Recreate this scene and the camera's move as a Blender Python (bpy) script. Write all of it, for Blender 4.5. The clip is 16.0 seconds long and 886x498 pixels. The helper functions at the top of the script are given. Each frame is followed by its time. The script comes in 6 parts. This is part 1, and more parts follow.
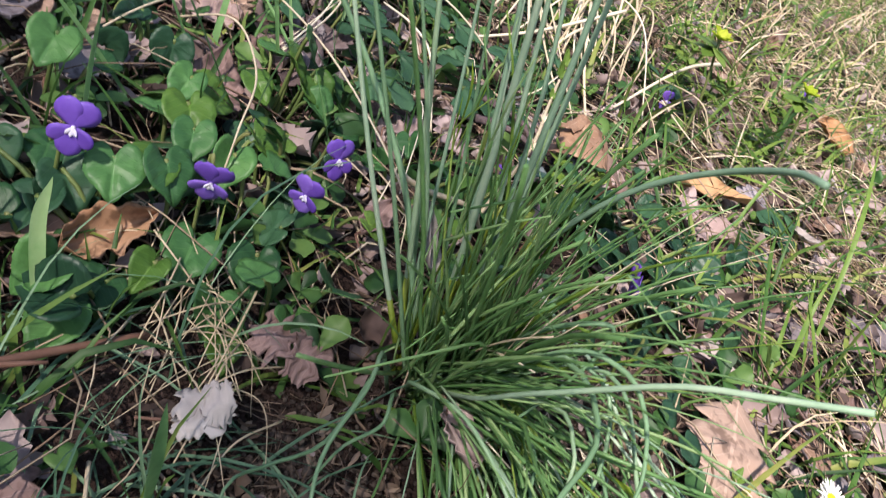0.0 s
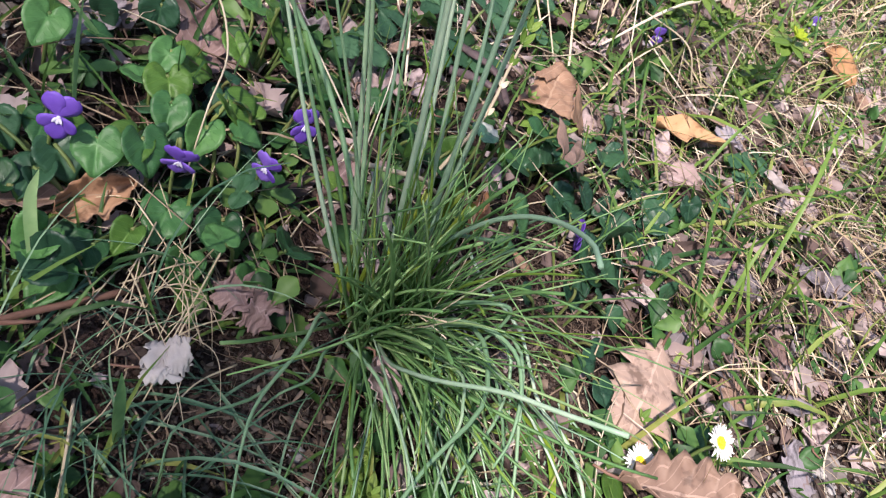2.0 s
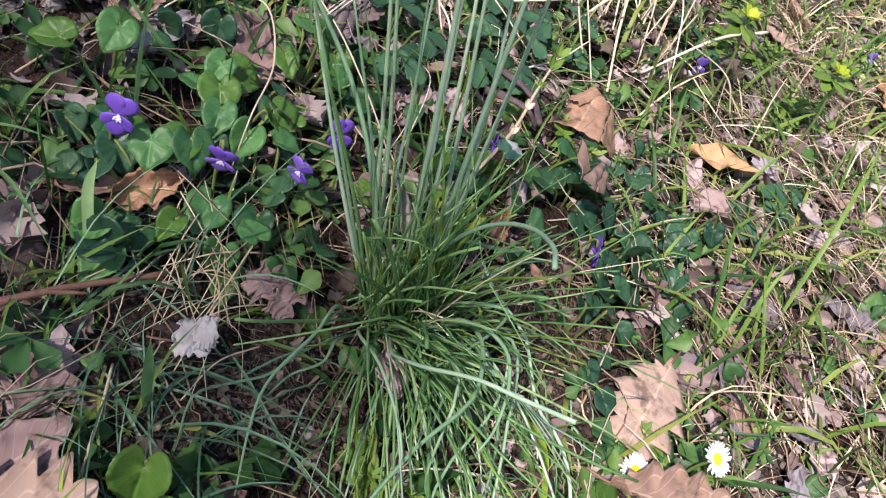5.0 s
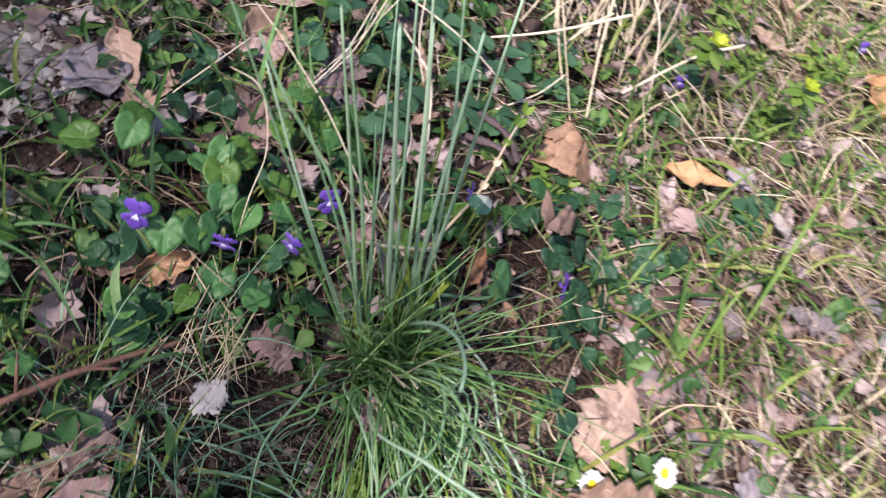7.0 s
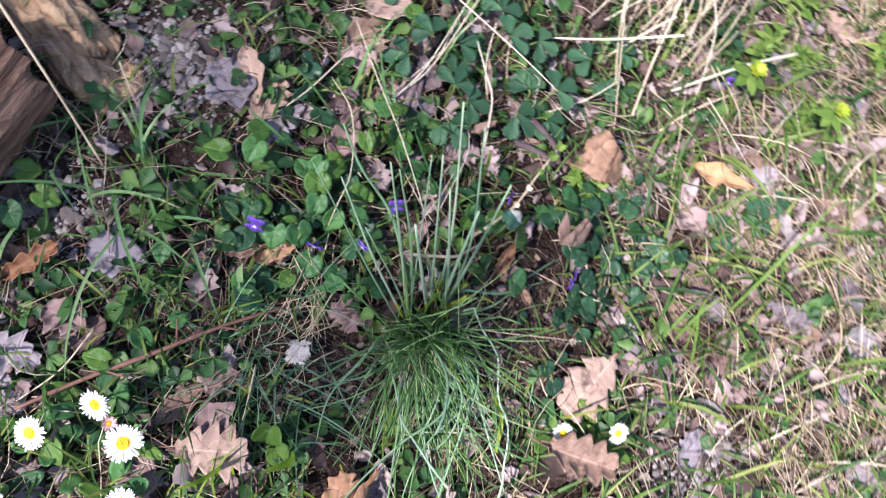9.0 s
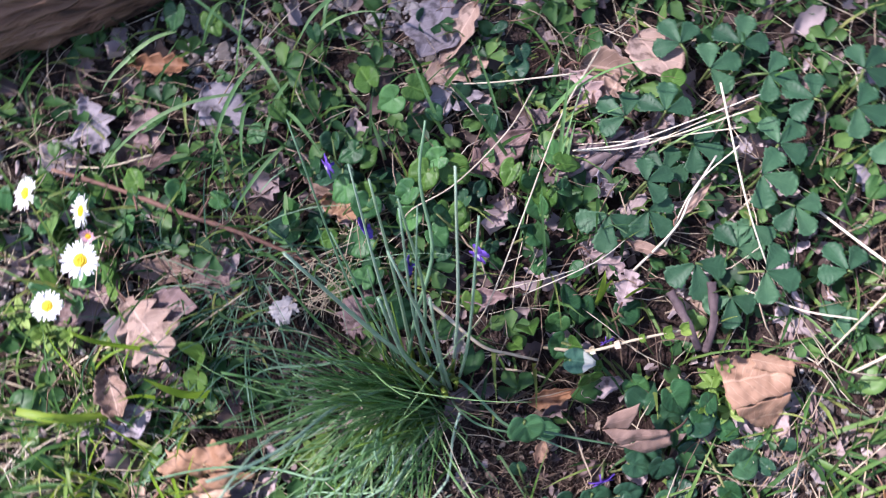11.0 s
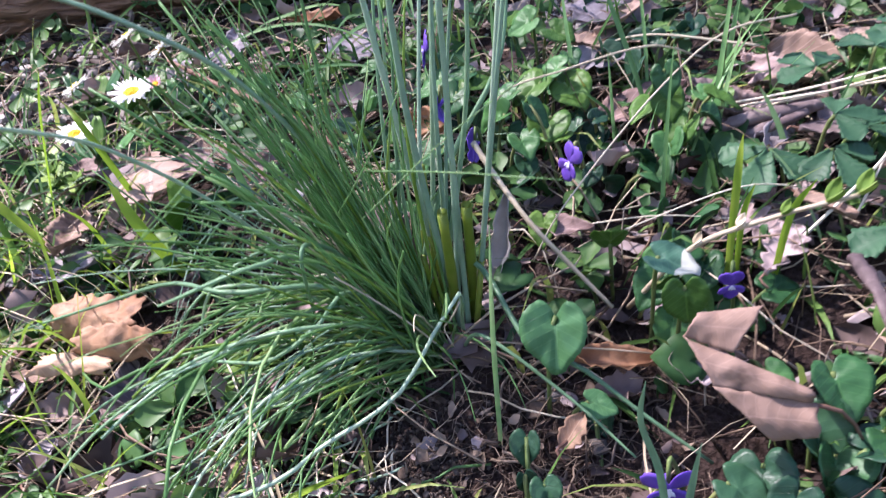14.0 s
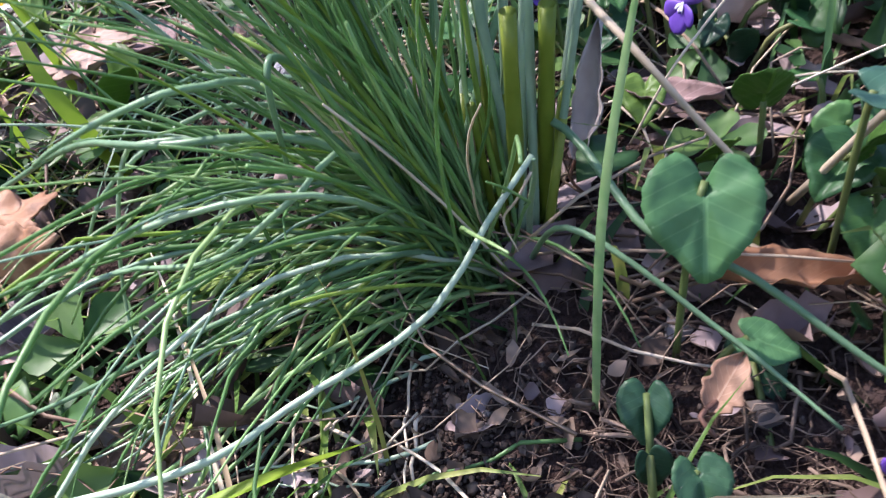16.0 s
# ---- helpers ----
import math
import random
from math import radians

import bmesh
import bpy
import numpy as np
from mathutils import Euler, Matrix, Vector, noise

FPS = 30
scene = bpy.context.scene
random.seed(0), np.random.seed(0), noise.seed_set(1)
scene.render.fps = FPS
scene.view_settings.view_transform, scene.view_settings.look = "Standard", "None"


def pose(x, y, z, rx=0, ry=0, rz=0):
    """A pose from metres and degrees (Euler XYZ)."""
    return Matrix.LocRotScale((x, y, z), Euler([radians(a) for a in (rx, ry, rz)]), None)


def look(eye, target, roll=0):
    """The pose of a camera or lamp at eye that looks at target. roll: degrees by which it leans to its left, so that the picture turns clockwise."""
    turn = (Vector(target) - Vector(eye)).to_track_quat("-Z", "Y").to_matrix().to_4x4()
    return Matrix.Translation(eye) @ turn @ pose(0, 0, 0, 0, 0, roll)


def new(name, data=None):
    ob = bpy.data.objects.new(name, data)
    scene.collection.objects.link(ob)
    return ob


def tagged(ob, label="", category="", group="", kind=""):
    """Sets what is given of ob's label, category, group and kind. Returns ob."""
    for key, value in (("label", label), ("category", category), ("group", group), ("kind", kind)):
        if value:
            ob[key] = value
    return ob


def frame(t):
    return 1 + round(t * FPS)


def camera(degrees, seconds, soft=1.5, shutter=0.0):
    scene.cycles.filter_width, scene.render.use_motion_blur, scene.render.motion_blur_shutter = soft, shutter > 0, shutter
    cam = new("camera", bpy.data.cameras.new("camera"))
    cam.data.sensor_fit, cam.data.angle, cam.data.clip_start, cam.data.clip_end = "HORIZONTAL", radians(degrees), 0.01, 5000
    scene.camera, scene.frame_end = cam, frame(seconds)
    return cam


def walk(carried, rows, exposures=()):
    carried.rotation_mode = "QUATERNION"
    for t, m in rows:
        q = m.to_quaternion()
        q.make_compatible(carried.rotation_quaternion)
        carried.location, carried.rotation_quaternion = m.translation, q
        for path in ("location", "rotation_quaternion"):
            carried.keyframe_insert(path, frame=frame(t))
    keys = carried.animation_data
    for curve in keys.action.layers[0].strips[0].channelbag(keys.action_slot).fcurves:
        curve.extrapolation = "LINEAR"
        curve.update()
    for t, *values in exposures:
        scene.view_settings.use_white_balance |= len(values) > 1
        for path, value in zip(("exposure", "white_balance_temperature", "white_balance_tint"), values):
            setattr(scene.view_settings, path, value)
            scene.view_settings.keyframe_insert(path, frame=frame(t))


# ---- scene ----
cam = camera(58.4, 16.0, soft=1.2, shutter=0.5)
PATH = [
    (0, (0.0211, -0.2388, 0.1824), (-0.0556, 0.1884, -0.0659), 0.89),
    (0.5, (0.0384, -0.2381, 0.1920), (-0.0626, 0.1899, -0.0460), -0.40),
    (1, (0.0512, -0.2382, 0.2129), (-0.0607, 0.1873, -0.0247), 0.04),
    (1.5, (0.0586, -0.2430, 0.2216), (-0.0464, 0.1612, -0.0533), 0.17),
    (2, (0.0587, -0.2418, 0.2337), (-0.0330, 0.1338, -0.0833), 1.61),
    (2.5, (0.0642, -0.2344, 0.2422), (-0.0351, 0.1330, -0.0820), 2.16),
    (3, (0.0685, -0.2328, 0.2371), (-0.0421, 0.1430, -0.0736), 1.56),
    (3.5, (0.0708, -0.2317, 0.2347), (-0.0464, 0.1477, -0.0691), 1.35),
    (4, (0.0717, -0.2356, 0.2343), (-0.0494, 0.1461, -0.0651), 1.63),
    (4.5, (0.0746, -0.2482, 0.2374), (-0.0497, 0.1305, -0.0645), 2.03),
    (4.7, (0.0779, -0.2555, 0.2410), (-0.0495, 0.1192, -0.0646), 1.97),
    (6.8, (0.1236, -0.2570, 0.2865), (-0.0525, 0.0914, -0.0260), -4.91),
    (7, (0.1186, -0.2469, 0.3203), (-0.0341, 0.0872, -0.0188), -3.76),
    (7.5, (0.1142, -0.2390, 0.4102), (-0.0081, 0.0498, 0.0208), -4.80),
    (8, (0.1190, -0.2544, 0.4552), (-0.0010, 0.0035, 0.0441), -8.36),
    (8.5, (0.1386, -0.2383, 0.4925), (0.0001, -0.0092, 0.0702), -9.55),
    (9, (0.1591, -0.2027, 0.5014), (-0.0137, -0.0006, 0.0780), -9.35),
    (9.5, (0.1536, -0.1555, 0.4789), (-0.0474, 0.0061, 0.0505), -9.62),
    (9.7, (0.1551, -0.1400, 0.4683), (-0.0601, 0.0035, 0.0404), -9.93),
    (11.8, (0.2483, 0.0267, 0.3426), (-0.0874, -0.0346, -0.0228), -7.48),
    (12, (0.2709, 0.0322, 0.3103), (-0.0903, -0.0351, -0.0289), -5.27),
    (12.5, (0.2931, 0.0386, 0.2454), (-0.1133, -0.0428, -0.0343), -2.20),
    (13, (0.2811, 0.0430, 0.1956), (-0.1537, -0.0578, -0.0296), -1.15),
    (13.5, (0.2650, 0.0407, 0.1641), (-0.1875, -0.0642, -0.0209), 0.11),
    (14, (0.2451, 0.0352, 0.1376), (-0.2150, -0.0661, -0.0298), 1.38),
    (14.5, (0.2226, 0.0308, 0.1117), (-0.2338, -0.0752, -0.0627), 1.48),
    (15, (0.1998, 0.0231, 0.0918), (-0.2553, -0.0867, -0.0836), 1.59),
    (15.5, (0.1813, 0.0160, 0.0829), (-0.2764, -0.0971, -0.0837), 1.73),
    (16, (0.1653, 0.0100, 0.0719), (-0.2935, -0.1025, -0.0921), 1.85),
]
walk(cam, [(t, look(eye, target, roll)) for t, eye, target, roll in PATH], [(0, 0.87, 6500, 18), (1.2, 0.92, 6400, 20), (4.7, 0.92, 6300, 21), (7.0, 0.96, 6300, 22), (8.2, 1.1, 6200, 22), (9.7, 1.2, 5800, 24), (12, 1.43, 5800, 30), (13.5, 1.69, 5900, 28), (15, 1.71, 6000, 28), (16, 1.67, 6050, 28)])

# ---- light: low spring sun from uphill, open sky ----
world = bpy.data.worlds.new("sky")
scene.world = world
world.use_nodes = True
wn = world.node_tree.nodes
sky = wn.new("ShaderNodeTexSky")
sky.sky_type = "NISHITA"
sky.sun_disc = False
SUN_FROM = Vector((0.05, -0.62, 0.78)).normalized()
sky.sun_elevation = math.asin(SUN_FROM.z)
sky.sun_rotation = math.atan2(SUN_FROM.x, SUN_FROM.y)
wn["Background"].inputs["Strength"].default_value = 0.11
world.node_tree.links.new(sky.outputs[0], wn["Background"].inputs["Color"])
sun_data = bpy.data.lights.new("sun", "SUN")
sun_data.energy, sun_data.angle, sun_data.color = 5.0, radians(1.6), (1.0, 0.93, 0.82)
sun = new("sun", sun_data)
sun.matrix_world = look(SUN_FROM * 5, (0, 0, 0))

# ---- the slope: u runs downhill, v along the hill, h stands off the ground ----
S = Matrix(((0.88477, 0.02394, 0.4654, 0), (0.02394, 0.99503, -0.0967, 0), (-0.4654, 0.0967, 0.8798, 0), (0, 0, 0, 1)))
UP = Vector((-0.4654, 0.0967, 0.8798))
rnd = random.Random(7)


def bump(u, v):
    """Height of the soil over the plane of the slope."""
    h = 0.0075 * noise.noise((u * 9, v * 9, 0.3)) + 0.003 * noise.noise((u * 32, v * 32, 4.0))
    h += 0.010 * math.exp(-((u + 0.01) ** 2 + (v + 0.02) ** 2) / 0.004)
    return h - 0.004


def at(u, v, h=0.0, rx=0, ry=0, rz=0, size=1.0):
    """Pose on the slope, lifted h over the soil and turned in degrees."""
    return S @ pose(u, v, bump(u, v) + h, rx, ry, rz) @ Matrix.Scale(size, 4)


# ---- materials ----
def material(name):
    m = bpy.data.materials.new(name)
    m.use_nodes = True
    return m, m.node_tree.nodes, m.node_tree.links, m.node_tree.nodes["Principled BSDF"]


def ramp(nodes, stops):
    r = nodes.new("ShaderNodeValToRGB")
    while len(r.color_ramp.elements) < len(stops):
        r.color_ramp.elements.new(0.5)
    for e, (p, c) in zip(r.color_ramp.elements, stops):
        e.position, e.color = p, (*c, 1)
    return r


def tex(nodes, links, kind, scale, detail=4.0, coord="Object"):
    c = nodes.new("ShaderNodeTexCoord")
    n = nodes.new(kind)
    n.inputs["Scale"].default_value = scale
    if "Detail" in n.inputs:
        n.inputs["Detail"].default_value = detail
    links.new(c.outputs[coord], n.inputs["Vector"])
    return n


def maths(nodes, links, op, a, b):
    n = nodes.new("ShaderNodeMath")
    n.operation = op
    for i, x in enumerate((a, b)):
        if isinstance(x, (int, float)):
            n.inputs[i].default_value = x
        else:
            links.new(x, n.inputs[i])
    return n.outputs[0]


def plant(name, stops, rough=0.5, grain=300.0, glow=0.35, spread=0.6, per="object", vein=0.0, relief=0.25, spots=0.0, patch=None):
    """A leafy surface: colour varied by piece and by grain, veins by its own map, light passing through."""
    m, n, l, p = material(name)
    if per == "object":
        who = n.new("ShaderNodeObjectInfo").outputs["Random"]
    else:
        who = n.new("ShaderNodeNewGeometry").outputs["Random Per Island"]
    g = tex(n, l, "ShaderNodeTexNoise", grain, 5.0)
    big = tex(n, l, "ShaderNodeTexNoise", grain * 0.16, 3.0)
    f = maths(n, l, "MULTIPLY", who, spread)
    f = maths(n, l, "ADD", f, maths(n, l, "MULTIPLY", g.outputs["Fac"], 0.45))
    f = maths(n, l, "ADD", f, maths(n, l, "MULTIPLY", big.outputs["Fac"], 0.5))
    f = maths(n, l, "SUBTRACT", f, 0.5 * spread - 0.02)
    r = ramp(n, stops)
    l.new(f, r.inputs[0])
    colour = r.outputs[0]
    height = g.outputs["Fac"]
    if vein:
        uv = n.new("ShaderNodeTexCoord")
        sep = n.new("ShaderNodeSeparateXYZ")
        l.new(uv.outputs["UV"], sep.inputs[0])
        off = maths(n, l, "ABSOLUTE", maths(n, l, "SUBTRACT", sep.outputs[1], 0.5), 0.0)
        rib = maths(n, l, "LESS_THAN", off, 0.022)
        slant = maths(n, l, "SUBTRACT", sep.outputs[0], maths(n, l, "MULTIPLY", off, 0.55))
        wave = maths(n, l, "SINE", maths(n, l, "MULTIPLY", slant, 46.0), 0.0)
        side = maths(n, l, "GREATER_THAN", wave, 0.93)
        net = maths(n, l, "MAXIMUM", rib, maths(n, l, "MULTIPLY", side, 0.55))
        mix = n.new("ShaderNodeMix")
        mix.data_type = "RGBA"
        l.new(maths(n, l, "MULTIPLY", net, vein), mix.inputs["Factor"])
        l.new(colour, mix.inputs["A"])
        mix.inputs["B"].default_value = (*[min(1, c * 1.9 + 0.02) for c in stops[-1][1]], 1)
        colour = mix.outputs["Result"]
        height = maths(n, l, "ADD", height, maths(n, l, "MULTIPLY", net, 0.8))
    if spots:
        dots = tex(n, l, "ShaderNodeTexNoise", 190, 6.0)
        worn = tex(n, l, "ShaderNodeTexNoise", 48, 4.0)
        edge = ramp(n, [(0.56, (0, 0, 0)), (0.66, (1, 1, 1))])
        l.new(maths(n, l, "ADD", maths(n, l, "MULTIPLY", dots.outputs["Fac"], 0.55), maths(n, l, "MULTIPLY", worn.outputs["Fac"], 0.5)), edge.inputs[0])
        stain = n.new("ShaderNodeMix")
        stain.data_type = "RGBA"
        l.new(maths(n, l, "MULTIPLY", edge.outputs[0], spots), stain.inputs["Factor"])
        l.new(colour, stain.inputs["A"])
        stain.inputs["B"].default_value = (*[c * 0.55 for c in stops[0][1]], 1)
        colour = stain.outputs["Result"]
    if patch:
        where = n.new("ShaderNodeSeparateXYZ")
        l.new(n.new("ShaderNodeTexCoord").outputs["UV"], where.inputs[0])
        torn = tex(n, l, "ShaderNodeTexNoise", 110, 4.0)
        edge = ramp(n, [(0.84, (0, 0, 0)), (0.88, (1, 1, 1))])
        l.new(maths(n, l, "ADD", where.outputs[0], maths(n, l, "MULTIPLY", torn.outputs["Fac"], 0.5)), edge.inputs[0])
        bleached = n.new("ShaderNodeMix")
        bleached.data_type = "RGBA"
        l.new(edge.outputs[0], bleached.inputs["Factor"])
        l.new(colour, bleached.inputs["A"])
        bleached.inputs["B"].default_value = (*patch, 1)
        colour = bleached.outputs["Result"]
    l.new(colour, p.inputs["Base Color"])
    p.inputs["Roughness"].default_value = rough
    p.inputs["Specular IOR Level"].default_value = 0.3
    b = n.new("ShaderNodeBump")
    b.inputs["Strength"].default_value, b.inputs["Distance"].default_value = relief, 0.0006
    l.new(height, b.inputs["Height"])
    l.new(b.outputs[0], p.inputs["Normal"])
    if glow:
        t = n.new("ShaderNodeBsdfTranslucent")
        l.new(colour, t.inputs["Color"])
        x = n.new("ShaderNodeMixShader")
        x.inputs[0].default_value = glow
        l.new(p.outputs[0], x.inputs[1])
        l.new(t.outputs[0], x.inputs[2])
        l.new(x.outputs[0], n["Material Output"].inputs["Surface"])
    return m


def soil_material():
    m, n, l, p = material("soil")
    a = tex(n, l, "ShaderNodeTexNoise", 22, 8)
    b = tex(n, l, "ShaderNodeTexNoise", 420, 6)
    c = tex(n, l, "ShaderNodeTexVoronoi", 260)
    f = maths(n, l, "ADD", maths(n, l, "MULTIPLY", a.outputs["Fac"], 0.6), maths(n, l, "MULTIPLY", b.outputs["Fac"], 0.5))
    r = ramp(n, [(0.3, (0.009, 0.006, 0.0045)), (0.5, (0.028, 0.017, 0.014)), (0.7, (0.068, 0.047, 0.041)), (0.9, (0.17, 0.145, 0.125))])
    l.new(f, r.inputs[0])
    l.new(r.outputs[0], p.inputs["Base Color"])
    p.inputs["Roughness"].default_value = 0.95
    p.inputs["Specular IOR Level"].default_value = 0.15
    h = maths(n, l, "ADD", b.outputs["Fac"], c.outputs["Distance"])
    k = n.new("ShaderNodeBump")
    k.inputs["Strength"].default_value, k.inputs["Distance"].default_value = 0.9, 0.003
    l.new(h, k.inputs["Height"])
    l.new(k.outputs[0], p.inputs["Normal"])
    return m


def bark_material(name, stops):
    m, n, l, p = material(name)
    c = n.new("ShaderNodeTexCoord")
    mp = n.new("ShaderNodeMapping")
    mp.inputs["Scale"].default_value = (150, 28, 150)
    l.new(c.outputs["Object"], mp.inputs[0])
    a = n.new("ShaderNodeTexNoise")
    a.inputs["Scale"].default_value, a.inputs["Detail"].default_value, a.inputs["Distortion"].default_value = 1.0, 8, 0.6
    l.new(mp.outputs[0], a.inputs["Vector"])
    b = tex(n, l, "ShaderNodeTexNoise", 14, 4)
    f = maths(n, l, "ADD", maths(n, l, "MULTIPLY", a.outputs["Fac"], 0.75), maths(n, l, "MULTIPLY", b.outputs["Fac"], 0.3))
    r = ramp(n, stops)
    l.new(f, r.inputs[0])
    l.new(r.outputs[0], p.inputs["Base Color"])
    p.inputs["Roughness"].default_value = 0.9
    k = n.new("ShaderNodeBump")
    k.inputs["Strength"].default_value, k.inputs["Distance"].default_value = 1.0, 0.012
    l.new(a.outputs["Fac"], k.inputs["Height"])
    l.new(k.outputs[0], p.inputs["Normal"])
    return m


SOIL = soil_material()
BARK = bark_material("bark", [(0.34, (0.06, 0.034, 0.018)), (0.44, (0.3, 0.18, 0.1)), (0.58, (0.52, 0.35, 0.2)), (0.82, (0.64, 0.48, 0.32))])
OLD_BARK = bark_material("weathered_bark", [(0.34, (0.03, 0.016, 0.01)), (0.44, (0.125, 0.066, 0.042)), (0.58, (0.235, 0.135, 0.088)), (0.82, (0.36, 0.24, 0.17))])
CHIVE = plant("chive_green", [(0.15, (0.12, 0.23, 0.12)), (0.5, (0.21, 0.36, 0.2)), (0.85, (0.34, 0.47, 0.3))], 0.33, 260, 0.3)
FINE = plant("fine_blade_green", [(0.15, (0.1, 0.22, 0.075)), (0.5, (0.2, 0.385, 0.14)), (0.85, (0.38, 0.53, 0.25))], 0.34, 260, 0.45)
YOUNG_BLADE = plant("young_blade_green", [(0.15, (0.14, 0.25, 0.04)), (0.5, (0.24, 0.38, 0.07)), (0.85, (0.38, 0.48, 0.13))], 0.4, 260, 0.45)
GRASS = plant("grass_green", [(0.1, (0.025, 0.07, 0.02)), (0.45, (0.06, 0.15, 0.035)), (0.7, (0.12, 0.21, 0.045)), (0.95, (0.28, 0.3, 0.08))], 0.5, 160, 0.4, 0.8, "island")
# brighter copy of the grass green, with sunlight put into the colour
LIT_GRASS = plant("sunlit_grass", [(0.1, (0.06, 0.14, 0.03)), (0.45, (0.13, 0.25, 0.05)), (0.7, (0.22, 0.33, 0.07)), (0.95, (0.4, 0.43, 0.14))], 0.45, 160, 0.5, 0.8, "island")
BLUE_BLADE = plant("blue_green_blade", [(0.15, (0.055, 0.13, 0.075)), (0.5, (0.12, 0.23, 0.135)), (0.85, (0.22, 0.34, 0.2))], 0.4, 200, 0.3, 0.7, "island")
# backlight put into the colour: yellower and brighter than the other grass
GRASSY = plant("backlit_grass", [(0.1, (0.14, 0.26, 0.02)), (0.5, (0.25, 0.4, 0.035)), (0.9, (0.4, 0.5, 0.07))], 0.45, 160, 0.55)
STRAW = plant("straw", [(0.1, (0.09, 0.06, 0.042)), (0.4, (0.23, 0.155, 0.105)), (0.7, (0.4, 0.32, 0.225)), (0.95, (0.6, 0.53, 0.41))], 0.65, 200, 0.12, 0.8, "island")
STALK = plant("dry_stalk", [(0.1, (0.36, 0.29, 0.19)), (0.5, (0.56, 0.48, 0.35)), (0.9, (0.72, 0.66, 0.53))], 0.6, 200, 0.1)
DULL_STRAW = plant("dull_straw", [(0.1, (0.2, 0.14, 0.085)), (0.5, (0.34, 0.26, 0.17)), (0.9, (0.5, 0.41, 0.29))], 0.65, 200, 0.05)
PALE_STRAW = plant("pale_straw", [(0.1, (0.32, 0.24, 0.14)), (0.5, (0.53, 0.43, 0.29)), (0.9, (0.74, 0.66, 0.5))], 0.6, 200, 0.25, 0.8, "island")
VIOLET_LEAF = plant("violet_leaf_green", [(0.1, (0.017, 0.062, 0.022)), (0.5, (0.038, 0.12, 0.04)), (0.9, (0.085, 0.215, 0.06))], 0.44, 170, 0.22, 0.75, "object", 0.15, 0.9, 0.35)
YOUNG_LEAF = plant("young_leaf_green", [(0.1, (0.045, 0.12, 0.022)), (0.5, (0.082, 0.18, 0.032)), (0.9, (0.14, 0.25, 0.046))], 0.42, 170, 0.35, 0.6, "object", 0.2, 0.9, 0.3)
DARK_LEAF = plant("dark_leaf_green", [(0.1, (0.011, 0.039, 0.021)), (0.5, (0.022, 0.068, 0.035)), (0.9, (0.043, 0.112, 0.05))], 0.42, 170, 0.16, 0.6, "object", 0.12, 0.9, 0.35)
SPOTTED = plant("patched_leaf", [(0.2, (0.035, 0.1, 0.065)), (0.5, (0.055, 0.14, 0.09)), (0.9, (0.1, 0.2, 0.13))], 0.42, 170, 0.25, 0.3, "object", 0.14, 0.5, 0.2, (0.52, 0.53, 0.45))
BLUE_LEAF = plant("blue_green_leaf", [(0.1, (0.07, 0.19, 0.08)), (0.5, (0.105, 0.26, 0.1)), (0.9, (0.17, 0.34, 0.14))], 0.42, 170, 0.35, 0.5, "object", 0.18, 0.8, 0.2)
TOOTHED = plant("toothed_leaf_green", [(0.1, (0.022, 0.066, 0.032)), (0.5, (0.04, 0.108, 0.052)), (0.9, (0.075, 0.165, 0.078))], 0.5, 170, 0.25, 0.6, "object", 0.05, 0.5)
SPURGE = plant("spurge_yellow_green", [(0.1, (0.1, 0.19, 0.03)), (0.5, (0.16, 0.27, 0.05)), (0.9, (0.28, 0.37, 0.09))], 0.5, 170, 0.35, 0.6)
CUP = plant("spurge_cup", [(0.1, (0.26, 0.36, 0.02)), (0.5, (0.4, 0.5, 0.035)), (0.9, (0.55, 0.6, 0.07))], 0.5, 170, 0.4, 0.4)
UNDER = plant("undergrowth_green", [(0.1, (0.016, 0.05, 0.017)), (0.5, (0.04, 0.11, 0.03)), (0.9, (0.11, 0.2, 0.05))], 0.5, 170, 0.25, 0.8, "island")
OAK = plant("oak_leaf_tan", [(0.12, (0.15, 0.09, 0.065)), (0.45, (0.29, 0.193, 0.143)), (0.85, (0.42, 0.302, 0.238))], 0.6, 130, 0.15, 0.5, "object", 0.26, 0.7, 0.7)
DEAD = plant("dead_leaf_brown", [(0.1, (0.1, 0.06, 0.052)), (0.4, (0.22, 0.145, 0.132)), (0.7, (0.34, 0.25, 0.235)), (0.95, (0.42, 0.33, 0.324))], 0.7, 130, 0.1, 0.75, "object", 0.14, 0.8, 0.8)
GREYLEAF = plant("weathered_leaf_grey", [(0.1, (0.12, 0.1, 0.106)), (0.5, (0.245, 0.215, 0.232)), (0.9, (0.35, 0.31, 0.335))], 0.7, 130, 0.1, 0.6, "object", 0.12, 0.8, 0.8)
ORANGE = plant("orange_leaf", [(0.1, (0.24, 0.11, 0.045)), (0.5, (0.45, 0.255, 0.125)), (0.9, (0.56, 0.37, 0.21))], 0.6, 130, 0.2, 0.5, "object", 0.03, 0.7, 0.6)
RUST = plant("rusty_leaf", [(0.1, (0.16, 0.07, 0.035)), (0.5, (0.33, 0.17, 0.09)), (0.9, (0.48, 0.31, 0.2))], 0.6, 130, 0.2, 0.5, "object", 0.05, 0.7, 0.6)
TAWNY = plant("tawny_leaf", [(0.1, (0.21, 0.115, 0.07)), (0.5, (0.43, 0.27, 0.175)), (0.9, (0.56, 0.4, 0.285))], 0.6, 130, 0.2, 0.5, "object", 0.14, 0.8, 0.7)
PALE_LEAF = plant("pale_chive_leaf", [(0.15, (0.19, 0.31, 0.21)), (0.5, (0.28, 0.42, 0.28)), (0.85, (0.44, 0.55, 0.4))], 0.4, 260, 0.2)
